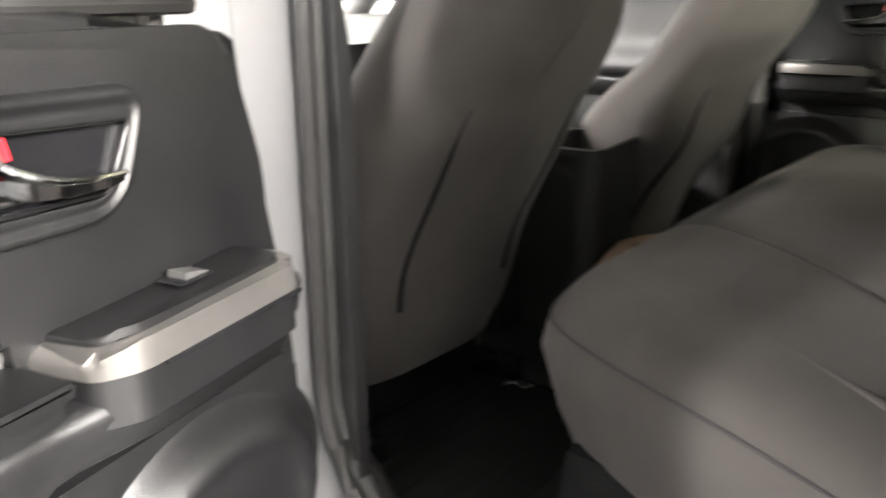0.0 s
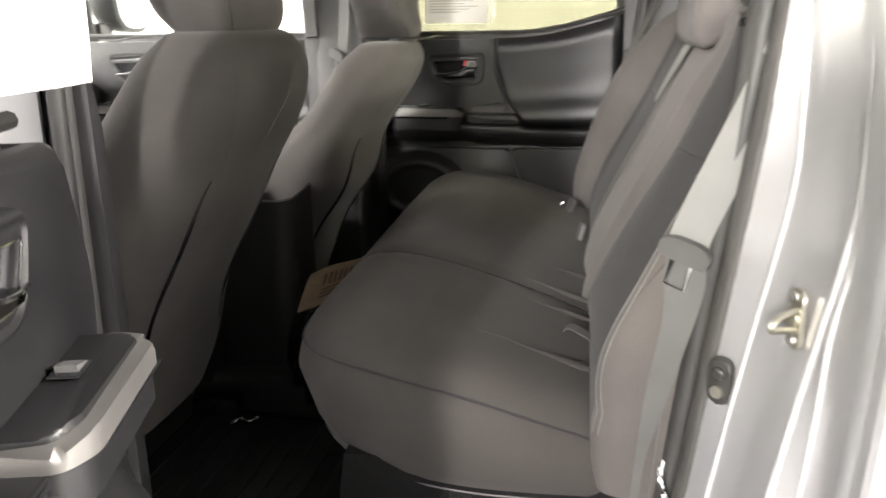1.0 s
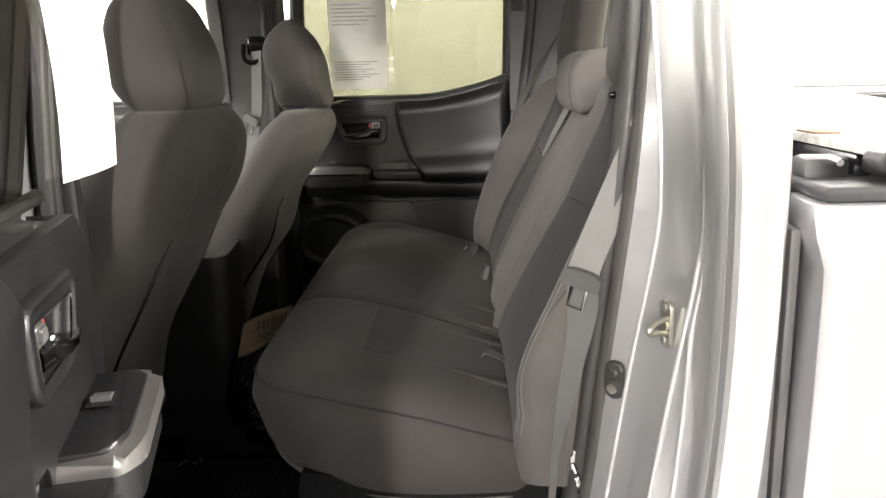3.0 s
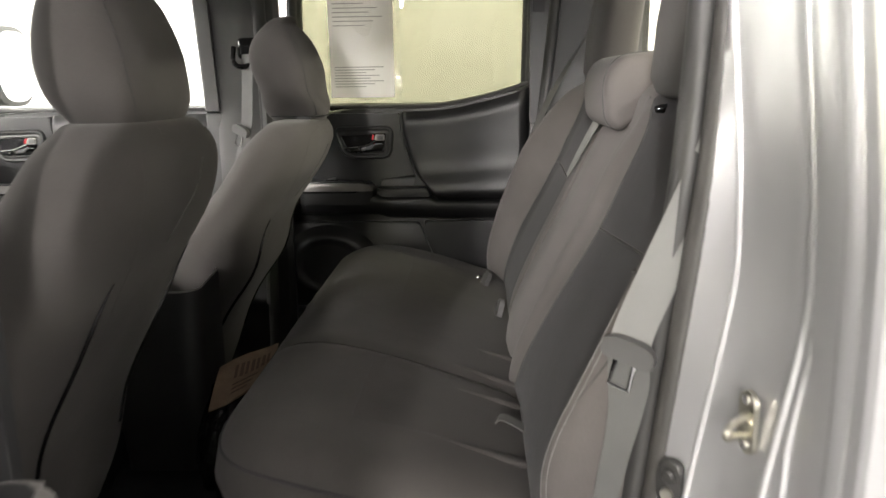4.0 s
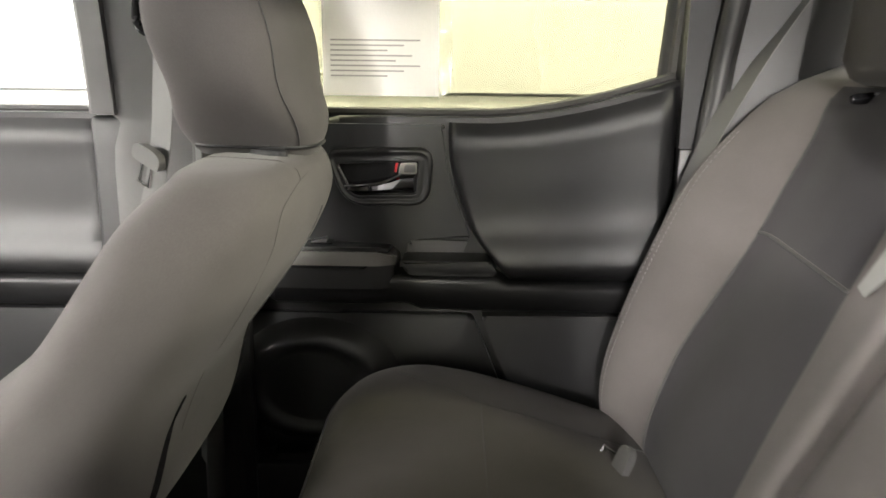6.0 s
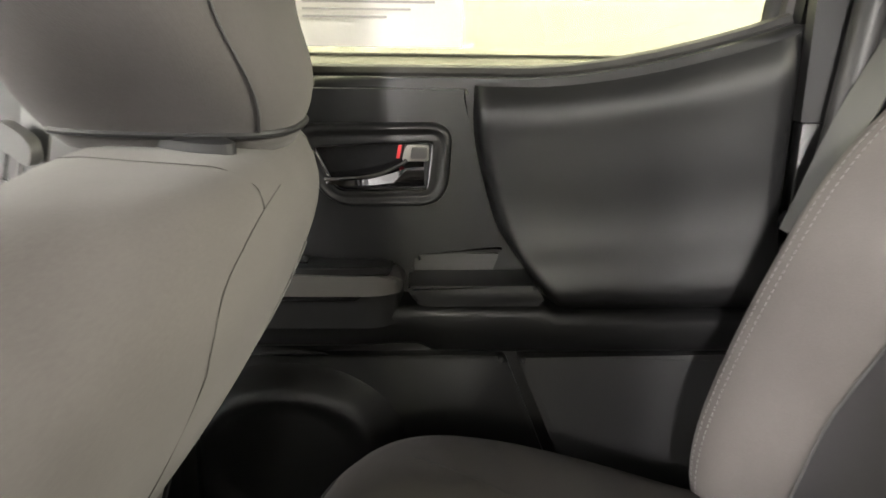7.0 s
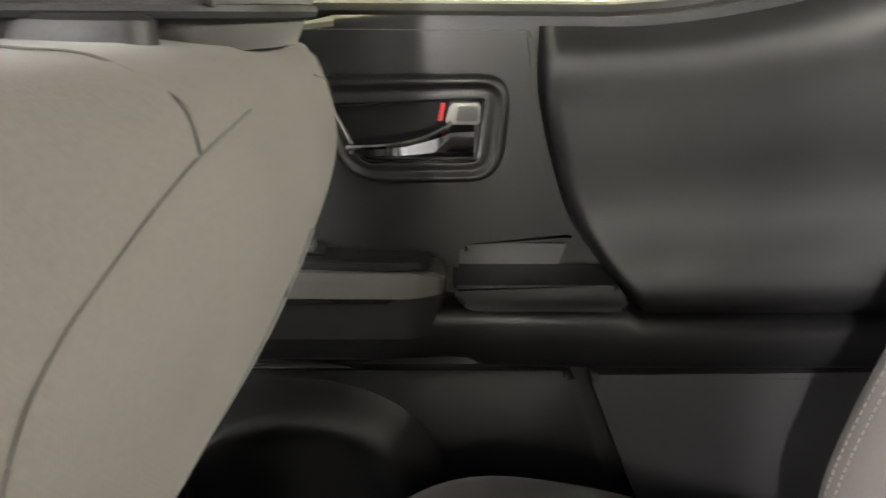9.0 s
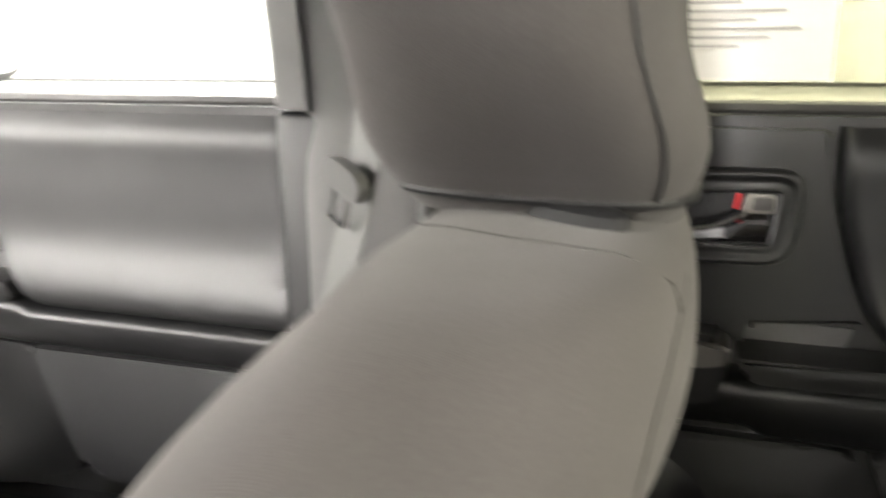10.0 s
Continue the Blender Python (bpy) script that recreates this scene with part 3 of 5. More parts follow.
# ---- doors ----
def door(name, label, sgn, m, length, rise, top=1.70, near=False):
    """A cab door: u along it from its hinge end, v into the cab, z up. sgn turns v round for the other side."""
    d = thing(name, label, "truck door", "cab doors")
    s = sgn

    def slab(nm, outline, a, b, bevel, mat, text="", parent=None, seg=3):
        return part(nm, prism(outline, "y", a, b, bevel, seg, s), mat, parent or d, text)

    def block(nm, u0, u1, v0, v1, z0, z1, bevel, mat, text="", parent=None, seg=3):
        return part(nm, box(u0, u1, s * v0, s * v1, z0, z1, bevel, seg), mat, parent or d, text)

    def belt(u):
        return 1.262 + rise * max(0.0, (u - 0.40) / 0.305) ** 1.6
    L = length
    us = [L * k / 14 for k in range(3, 15)]
    line = [(u, belt(u)) for u in us]
    # outer skin and inner trim
    slab("skin", [(0.06, 0.46), (0.06, 1.22)] + [(u, belt(u) - 0.03) for u in us if u > 0.1] + [(L + 0.10, belt(L) - 0.03), (L + 0.10, 0.62), (L - 0.02, 0.46)], -0.160, -0.120, 0.0, PAINT, "silver outer door skin")
    slab("door_shell", [(0.035, 0.48), (0.04, 1.20)] + [(u, belt(u) - 0.02) for u in us if u > 0.1] + [(L + 0.06, belt(L) - 0.02), (L + 0.06, 0.62), (L - 0.04, 0.48)], -0.120, -0.030, 0.0, PAINT, "silver inner door shell")
    slab("trim_panel", rounded([(-0.055, 0.56), (-0.050, 0.92), (-0.022, 1.10), (0.012, 1.258)], [0.02, 0.1, 0.1, 0.03]) + line[0:] + [(L + 0.026, belt(L) - 0.002), (L + 0.030, 0.70), (L - 0.06, 0.56)], -0.045, 0.0, 0.010, PLASTIC, "black grained door trim")
    # upper sill strip along the glass
    part("glass_seal", tube([(u, s * -0.028, belt(u) + 0.004) for u in [0.02] + us], 0.009, 8), RUBBER, d)
    # front panel, ending at the split line, open below for the pocket
    slab("front_panel", rounded([(0.010, 1.000), (0.262, 1.000), (0.266, 1.056), (0.372, 1.060), (0.362, 1.090), (0.343, 1.140), (0.327, 1.196), (0.327, 1.250), (0.030, 1.250), (-0.012, 1.10)], [0.01, 0.004, 0.004, 0.004, 0.05, 0.05, 0.03, 0.006, 0.03, 0.05]), 0.0, 0.016, 0.007, PLASTIC, "black door trim plate")
    # padded panel
    left = spline([0.990, 0.998, 1.022, 1.076, 1.137, 1.196, 1.260], [0.438, 0.431, 0.412, 0.372, 0.349, 0.335, 0.334])
    prof = spline([0.0, 0.05, 0.13, 0.22, 0.31, 0.40, 0.60, 0.80, 0.92, 1.0], [0.034, 0.052, 0.058, 0.052, 0.042, 0.037, 0.036, 0.037, 0.035, 0.022])
    rows = []
    for i in range(41):
        t = i / 40
        row = []
        for j in range(33):
            f = (j / 32) ** 1.5
            zl = 0.994 + t * (1.256 - 0.994)
            u = left(zl) + (L - left(zl)) * f
            z = 0.994 + t * (belt(u) - 0.008 - 0.994)
            e = min(1.0, (u - left(zl)) / 0.014, (L - u) / 0.02 + 0.02)
            row.append((u, s * (0.002 + (prof(t) - 0.002) * (1 - (1 - max(0.0, e)) ** 2) ** 0.5), z))
        rows.append([(row[0][0], s * 0.0, row[0][2])] + row + [(row[-1][0], s * 0.0, row[-1][2])])
    rows.insert(0, [(p[0], s * 0.0, p[2]) for p in rows[0]])
    part("padded_panel", loft(rows, closed=False), DOOR_LIT if name.startswith("front") else PAD, d, "soft vinyl door pad, lightened for window light" if name.startswith("front") else "black soft vinyl door pad", 60)
    # handle
    hb = part("handle_bezel", bmesh.new(), PLASTIC, d, "black handle surround")
    bm = bmesh.new()
    outer = rounded([(0.130, 1.212), (0.310, 1.214), (0.303, 1.117), (0.158, 1.115)], [0.024, 0.030, 0.034, 0.044], 12)
    big = rounded([(0.150, 1.186), (0.286, 1.192), (0.280, 1.137), (0.176, 1.135)], [0.006, 0.006, 0.006, 0.012], 12)
    rings = []
    for k, v in ((1.0, 0.014), (0.96, 0.022), (0.84, 0.0275), (0.62, 0.0275), (0.50, 0.0235), (0.30, 0.0240), (0.10, 0.0265), (0.0, 0.0250), (-0.04, 0.018), (-0.06, 0.004)):
        rings.append([(p[0] + (o[0] - p[0]) * k, s * v, p[1] + (o[1] - p[1]) * k) for p, o in zip(big, outer)])
    loft(rings, False, False, True, bm)
    bmesh.ops.recalc_face_normals(bm, faces=bm.faces)
    for f in bm.faces:
        f.smooth = True
    bm.to_mesh(hb.data)
    bm.free()
    slab("handle_bowl", [tuple(p) for p in big], 0.0162, 0.0172, 0.0, BLACK, "gloss black recess", hb)
    part("bowl_rim", tube([(p[0], s * 0.0255, p[1]) for p in big], 0.0008, 6, cyclic=True), DARK_CHROME, hb, "thin bright rim")
    # Chrome lever: body darkened for its dark reflection, edge kept bright as its highlight.
    lever = part("lever", loft([[(u, s * v0, z0), (u, s * v1, z0 + 0.3 * (z1 - z0)), (u, s * v1, z0 + 0.8 * (z1 - z0)), (u, s * v0, z1)] for u, v0, v1, z0, z1 in ((0.164, 0.020, 0.030, 0.0 + 1.1420, 1.1500), (0.185, 0.020, 0.036, 1.1400, 1.1510), (0.215, 0.018, 0.036, 1.1395, 1.1545), (0.240, 0.018, 0.033, 1.1395, 1.1620), (0.256, 0.018, 0.031, 1.1395, 1.1690), (0.276, 0.018, 0.027, 1.1400, 1.1700))]), DARK_CHROME, d, "curved chrome pull lever", 60)
    part("lever_glint", tube(arc([(0.163, s * 0.030, 1.1500), (0.195, s * 0.037, 1.1525), (0.225, s * 0.037, 1.1575), (0.248, s * 0.034, 1.1670), (0.256, s * 0.031, 1.1720)], 5), 0.0026, 8), CHROME, lever)
    lk = slab("lock_tab", rounded([(0.2545, 1.189), (0.2815, 1.189), (0.2815, 1.170), (0.2505, 1.170)], 0.003), 0.017, 0.026, 0.002, SATIN, "satin lock slider")
    slab("lock_button", rounded([(0.262, 1.186), (0.279, 1.186), (0.279, 1.1735), (0.260, 1.1735)], 0.002), 0.026, 0.0295, 0.0015, GREYTRIM, "grey button face", lk)
    slab("lock_mark", [(0.2465, 1.188), (0.2505, 1.188), (0.2480, 1.173), (0.2440, 1.173)], 0.017, 0.0235, 0.0, RED, "red unlocked mark", lk)
    # armrest
    part("arm_band", loft([[(u, 0, zb - 0.006), (u, s * vb, zb), (u, s * (vb + 0.35 * (vm - vb)), zb + 0.006), (u, s * vm, zt - 0.014), (u, s * (vm - 0.003), zt - 0.004), (u, s * (vm - 0.012), zt), (u, 0, zt)] for u, vb, vm, zb, zt in ((-0.045, 0.01, 0.02, 0.957, 1.006), (0.025, 0.02, 0.03, 0.957, 1.006), (0.05, 0.056, 0.082, 0.957, 1.014), (0.20, 0.056, 0.084, 0.957, 1.016), (0.252, 0.048, 0.070, 0.957, 1.010), (0.272, 0.046, 0.064, 0.955, 1.008), (0.290, 0.044, 0.063, 0.945, 1.008), (0.415, 0.044, 0.063, 0.943, 1.008), (0.430, 0.044, 0.062, 0.943, 0.997), (L - 0.01, 0.038, 0.056, 0.940, 0.997), (L + 0.004, 0.01, 0.02, 0.940, 0.997))]), PLASTIC, d, "black armrest band", 50)
    part("ledge", prism(rounded([(0.258, 1.034), (0.262, 1.016), (0.276, 1.009), (0.412, 1.009), (0.416, 1.014), (0.404, 1.034)], [0.003, 0.012, 0.012, 0.004, 0.004, 0.004]), "y", 0.006, 0.0665, 0.006, 3, s), PLASTIC, d, "raised grained ledge")
    # Grey insert paints the light on the pocket's back wall.
    slab("pocket_lit_wall", rounded([(0.268, 1.022), (0.356, 1.022), (0.368, 1.054), (0.262, 1.056)], 0.004), 0.0, 0.005, 0.0, GREYTRIM, "pocket back wall, greyed for the light on it")
    plan = rounded([(0.030, 0.0), (0.030, 0.060), (0.045, 0.090), (0.224, 0.092), (0.250, 0.072), (0.256, 0.0)], [0, 0.02, 0.02, 0.012, 0.010, 0])

    def sloped(bm):
        """The far end of the armrest runs down to a tip."""
        for q in bm.verts:
            if q.co.z > 1.026:
                q.co.z -= 0.42 * max(0.0, q.co.x - 0.222) * (q.co.z - 1.026) / 0.028
        return bm
    arm = part("arm_top", sloped(prism([(p[0], s * p[1]) for p in plan], "z", 1.030, 1.053, 0.011, 2)), SATIN, d, "satin silver armrest trim")
    part("arm_body", prism([(p[0] - 0.002, s * p[1] * 0.93) for p in plan], "z", 0.990, 1.030, 0.0), PLASTIC, d, "black armrest body")
    plate = rounded([(0.042, 0.0), (0.042, 0.058), (0.052, 0.074), (0.212, 0.076), (0.236, 0.062), (0.242, 0.0)], [0, 0.01, 0.01, 0.012, 0.01, 0])
    part("switch_plate", sloped(prism([(p[0], s * p[1]) for p in plate], "z", 1.050, 1.057, 0.003, 3)), PLASTIC, arm, "black switch plate")
    for u in ((0.125,)):
        block("switch_well", u - 0.018, u + 0.018, 0.022, 0.050, 1.0555, 1.0582, 0.001, BLACK, "", arm)
        part("window_switch", loft([[(u - 0.015, s * 0.026, 1.0582), (u - 0.015, s * 0.046, 1.0582), (u - 0.015, s * 0.046, 1.0595), (u - 0.015, s * 0.026, 1.0595)], [(u + 0.008, s * 0.026, 1.0582), (u + 0.008, s * 0.046, 1.0582), (u + 0.008, s * 0.046, 1.0645), (u + 0.008, s * 0.026, 1.0645)]]), GREYTRIM, arm, "grey window switch")
    slab("pull_slot", rounded([(0.045, 1.0250), (0.200, 1.0250), (0.206, 1.0295), (0.045, 1.0295)], 0.002), 0.06, 0.0905, 0.0, BLACK, "black slot under the trim")
    # lower door: speaker side and map panel
    slab("map_panel", rounded([(0.392, 0.928), (L, 0.932), (L + 0.004, 0.74), (0.470, 0.74)], [0.01, 0.01, 0.02, 0.03]), 0.0, 0.030, 0.010, LOWTRIM, "charcoal lower map pocket")
    slab("speaker_panel", rounded([(-0.03, 0.926), (0.378, 0.926), (0.452, 0.740), (0.30, 0.690), (-0.035, 0.690)], [0.02, 0.01, 0.02, 0.05, 0.02]), 0.0, 0.016, 0.008, PLASTIC)
    rows = []
    for i in range(37):
        row = []
        for j in range(37):
            q = 1.04 * max(abs(2 * i / 36 - 1), abs(2 * j / 36 - 1))
            ang = math.atan2(2 * i / 36 - 1, 2 * j / 36 - 1)
            fall = min(1.0, max(0.0, (1.0 - q) / 0.34))
            dip = 0.006 * min(1.0, max(0.0, (0.60 - q) / 0.05))
            row.append((0.105 + 0.165 * q * math.cos(ang), s * (0.010 + 0.040 * fall * fall * (3 - 2 * fall) - dip), 0.800 + 0.128 * q * math.sin(ang)))
        rows.append(row)
    part("bottle_bin", loft(rows, closed=False), PLASTIC, d, "bulging black bin with a round recess", 50)
    slab("bin", rounded([(0.02, 0.67), (0.50, 0.70), (0.55, 0.62), (0.02, 0.60)], 0.02), 0.0, 0.045, 0.015, PLASTIC)
    part("door_catch", tube([(L - 0.008, s * 0.02, 1.105), (L + 0.004, s * 0.06, 1.105)], 0.012, 12), BLACK, d, "black door catch")
    # sash and glass
    if top:
        sash = [(0.045, 1.235), (0.060, 1.50), (0.100, 1.66), (0.160, top - 0.005), (0.42, top), (L - 0.03, top - 0.005), (L + 0.002, top - 0.05), (L + 0.004, 1.50), (L + 0.002, belt(L))]
        if not near:
            sash = [(0.02, 1.24), (0.022, 1.50), (0.045, 1.66), (0.10, top - 0.005)] + sash[4:]
        lean = lambda z: s * (-0.072 + (0.11 * max(0.0, (z - 1.25) / 0.5) ** 1.1))
        pts = arc([(u, lean(z), z) for u, z in sash], 4)
        part("sash", tube(pts, 0.024, 8, flat=0.8), RUBBER, d, "black window frame", 60)
        part("rear_sash", loft([[(L - 0.004, lean(z) - 0.012, z), (L + 0.040, lean(z) - 0.012, z), (L + 0.040, lean(z) + s * 0.045, z), (L + 0.006, lean(z) + s * 0.045, z)] for z in np.linspace(1.26, top - 0.03, 12)]), PLASTIC, d, "black rear window frame")
        part("sash_channel", tube([(p.x, p.y + s * 0.018, p.z) for p in pts], 0.012, 8), RUBBER_GREY, d)
        ring = [(u, z) for u, z in sash] + [(u, belt(u)) for u in reversed(us[1:-1])]
        bm = bmesh.new()
        lo = [bm.verts.new((u, lean(z) - 0.0015, z)) for u, z in ring]
        hi = [bm.verts.new((u, lean(z) + 0.0015, z)) for u, z in ring]
        bm.faces.new(lo)
        bm.faces.new(hi)
        g = part("window_glass", bm, CLEAR if name.startswith("front") else TINT, d, "clear glass" if name.startswith("front") else "tinted privacy glass")
        g.visible_shadow = not name.startswith("front")
    d.matrix_world = m
    return d


def oval_y(u, z, ru, rz, y, n=32):
    return [(u + ru * math.cos(2 * math.pi * k / n), y, z + rz * math.sin(2 * math.pi * k / n)) for k in range(n)]


door("rear_door", "closed rear cab door with black vinyl trim and tinted window", -1, pose(-0.075, 1.69, 0), 0.705, 0.064)
door("rear_door", "open rear cab door, black vinyl trim with satin silver armrest", 1, pose(0.024, 0.000, -0.048, 0, 0, -75), 0.705, 0.064, near=True)
door("front_door", "closed front passenger door with black trim and clear window", -1, pose(-1.127, 1.69, 0), 0.835, 0.0)
door("front_door", "closed driver door with black trim and clear window", 1, pose(-1.127, 0.05, 0), 0.835, 0.0)


# ---- front seats ----
def front_seat(name, label, cy, low, high, hdx, lift, swell=((0, 0, 0, 0),) * 3, taper=(0.12, 0.22), pad=((0, 0, 0),) * 3, pinch=0.15, hcy=0.0, hup=0.0):
    """A bucket seat. swell: what its rear, front and half width gain at four heights; taper: how far it narrows to the front; pad and pinch: the same for the head restraint."""
    st = thing(name, label, "car seat", "front seats")
    fz = [0.60, 0.70, 0.80, 0.87, 0.95, 1.06, 1.108, 1.163, 1.21, 1.245, 1.268]
    dx = 0.0
    move = [float(np.interp(z, [0.6, 1.05, 1.27], [low, low - 0.01 * (low != high), high])) for z in fz]
    grow = [[float(np.interp(z, [0.70, 0.95, 1.12, 1.26], g)) for z in fz] for g in swell]
    narrow = spline([0.60, 0.90, 1.20, 1.30], [taper[0], taper[0], taper[1], taper[1]])
    rear = spline(fz, [a + b + c for a, b, c in zip([-0.200, -0.160, -0.135, -0.102, -0.055, 0.010, 0.056, 0.100, 0.126, 0.135, 0.130], move, grow[0])])
    front = spline(fz, [a + b + c for a, b, c in zip([-0.37, -0.345, -0.32, -0.295, -0.262, -0.198, -0.150, -0.092, -0.045, -0.008, 0.022], move, grow[1])])
    half = spline(fz, [a + b for a, b in zip([0.200, 0.222, 0.236, 0.240, 0.241, 0.236, 0.228, 0.212, 0.190, 0.162, 0.132], grow[2])])

    def at(z, ang, out=0.0):
        a, b, w = front(z), rear(z), half(z)
        c, s = math.cos(ang), math.sin(ang)
        hx, hy, e = (b - a) / 2 + out, w + out, 2.9
        cc = math.copysign(abs(c) ** (2 / e), c)
        return (dx + (a + b) / 2 + hx * cc, cy + hy * math.copysign(abs(s) ** (2 / e), s) * (1 - narrow(z) * (1 - cc) / 2), z)
    n = 112
    rings = [[at(z, 2 * math.pi * k / n) for k in range(n)] for z in np.linspace(0.60, 1.268, 91)]
    z0 = 1.268
    for up, k in ((0.006, 0.93), (0.010, 0.80), (0.012, 0.55), (0.012, 0.2)):
        cx = dx + (front(z0) + rear(z0)) / 2
        rings.append([(cx + (p[0] - cx) * k, cy + (p[1] - cy) * k, z0 + up) for p in rings[90]])
    back = part("backrest", loft(rings), CLOTH_BACK, st, "charcoal cloth backrest", 60)
    def on_back(y, z, out=0.0003):
        """The point of the rear face, or of the crown above it, at the width y from the middle and the height z."""
        lo, hi = 0.0, math.pi / 2
        for _ in range(24):
            mid_a = (lo + hi) / 2
            if abs(at(z, mid_a)[1] - cy) < abs(y):
                lo = mid_a
            else:
                hi = mid_a
        return at(z, math.copysign(lo, y), out)
    for sg in (1, -1):
        # edge seam down the rear face, and the yoke seam over the shoulder
        edge_line = arc([on_back(sg * y, z) for y, z in ((0.048, 1.2660), (0.082, 1.2620), (0.100, 1.258), (0.113, 1.254), (0.130, 1.247), (0.140, 1.238), (0.144, 1.222), (0.143, 1.206), (0.142, 1.164), (0.130, 1.12), (0.114, 1.081), (0.105, 1.02), (0.10, 0.96))], 24)
        top_z = 1.268
        fx, rx = front(top_z), rear(top_z)

        def crown_at(x, y):
            k = (abs(2 * (x - (fx + rx) / 2) / (rx - fx)) ** 2.9 + abs(y / half(top_z)) ** 2.9) ** (1 / 2.9)
            return (x, cy + y, top_z + 0.0006 + float(np.interp(k, [0.2, 0.55, 0.80, 0.93, 1.0], [0.012, 0.012, 0.010, 0.006, 0.0])))
        yoke = [on_back(sg * 0.082, 1.2620), on_back(sg * 0.080, 1.267)] + [crown_at(x, sg * (0.079 - 0.03 * t * t)) for t, x in zip(np.linspace(0, 1, 8), np.linspace(rx - 0.006, fx + 0.012, 8))]
        for line in (edge_line, arc(yoke, 20)):
            bm = tube(line, 0.0003, 6)
            part("seam", bm, SEAM_SOFT, back, "fine stitched seam")
        slit = [at(z, sg * 0.47, 0.0005) for z in np.linspace(0.74, 1.065, 20)]
        part("pocket_slit", tube(slit, [0.001 + 0.003 * min(1, i / 4) for i in range(20)][::-1], 8), BLACK, back, "dark zip slit")
    part("back_crease", tube([at(z, -0.05 + 0.10 * math.sin(9 * (z - 1.10)), 0.0002) for z in np.linspace(1.10, 1.22, 12)], 0.0012, 6), SEAM, back)
    dx = low
    # cushion
    rings = []
    for z, k in ((0.60, 0.97), (0.66, 1.0), (0.76, 1.0), (0.80, 0.985), (0.825, 0.94), (0.838, 0.84), (0.838, 0.45)):
        rings.append([(p[0] - (0.04 if z > 0.7 else 0), p[1], p[2] + 0.04 * max(0, (-0.35 + dx - p[0]) / 0.3)) for p in oval(dx - 0.48, cy, 0.27 * k, 0.245 * k, z, 4.0, 48)])
    part("cushion", loft(rings), CLOTH, st, "grey cloth seat cushion", 60)
    part("seat_base", box(dx - 0.66, dx - 0.26, cy - 0.20, cy + 0.20, 0.50 - lift, 0.62, 0.02), PLASTIC, st, "black seat base")
    for y in (cy - 0.19, cy + 0.19):
        part("seat_rail", box(dx - 0.72, dx - 0.16, y - 0.018, y + 0.018, 0.50 - lift, 0.535, 0.004), BLACK, st, "black steel seat rail")
    # head restraint
    dx = hdx
    hz = [1.283, 1.30, 1.34, 1.38, 1.43, 1.47, 1.493]
    more = [[float(np.interp(z, [1.283, 1.34, 1.43], g)) for z in hz] for g in pad]
    hr = spline(hz, [a + b for a, b in zip([0.126, 0.136, 0.138, 0.132, 0.114, 0.090, 0.068], more[0])])
    hf = spline(hz, [a + b for a, b in zip([0.026, 0.012, -0.002, -0.006, 0.002, 0.022, 0.046], more[1])])
    hw = spline(hz, [a + b for a, b in zip([0.104, 0.116, 0.128, 0.131, 0.124, 0.104, 0.074], more[2])])

    def hat(z, ang, out=0.0):
        a, b, w, e = hf(z), hr(z), hw(z), 3.0
        c, s = math.cos(ang), math.sin(ang)
        cc = math.copysign(abs(c) ** (2 / e), c)
        return (dx + (a + b) / 2 + ((b - a) / 2 + out) * cc, cy + (w + out) * math.copysign(abs(s) ** (2 / e), s) * (1 - pinch * (1 - cc) / 2), z)
    rings = [[hat(z, 2 * math.pi * k / 44) for k in range(44)] for z in np.linspace(1.283, 1.493, 22)]
    cx = dx + 0.086
    rings.insert(0, [(cx + (p[0] - cx) * 0.90, cy + (p[1] - cy) * 0.90, 1.274) for p in rings[0]])
    rings.insert(0, [(cx + (p[0] - cx) * 0.5, cy + (p[1] - cy) * 0.5, 1.272) for p in rings[0]])
    cx = dx + 0.062
    for up, k in ((0.008, 0.80), (0.013, 0.5), (0.014, 0.15)):
        rings.append([(cx + (p[0] - cx) * k, cy + (p[1] - cy) * k, 1.493 + up) for p in rings[23]])
    head = part("head_restraint", loft(rings), CLOTH_BACK, st, "charcoal cloth head restraint", 60)
    for sg in (1, -1):
        part("seam", tube([hat(z, sg * 0.80, 0.0006) for z in np.linspace(1.285, 1.48, 22)], 0.0008, 6), SEAM, head)
    # Dark bead standing in for the shaded gap under the head restraint.
    part("underside_shade", tube([hat(1.2835, -2.4 + 4.8 * k / 60, 0.0004) for k in range(61)], 0.0022, 8), MAT, head, "dark bead for the shade under the cover")
    head.location = (0.0, hcy, hup)
    for y in (cy + hcy - 0.036, cy + hcy + 0.036):
        part("post", tube([(dx + 0.071, y, 1.26), (dx + 0.071, y, 1.30)], 0.005, 10), BLACK, back, "dark steel post")
        part("post_guide", loft([[(dx + 0.079 + (p[0] + p[1] * 0.75 * (1 if y < cy + hcy else -1)), y - 0.012 * (1 if y < cy + hcy else -1) + p[1] - p[0] * 0.75 * (1 if y < cy + hcy else -1), z) for p in oval(0, 0, rx, ry, 0, 2.4, 24)] for z, rx, ry in ((1.276, 0.024, 0.008), (1.2845, 0.0235, 0.0078), (1.2860, 0.021, 0.006))]), MAT, back, "black post guide")
    st.location.z = lift
    return st


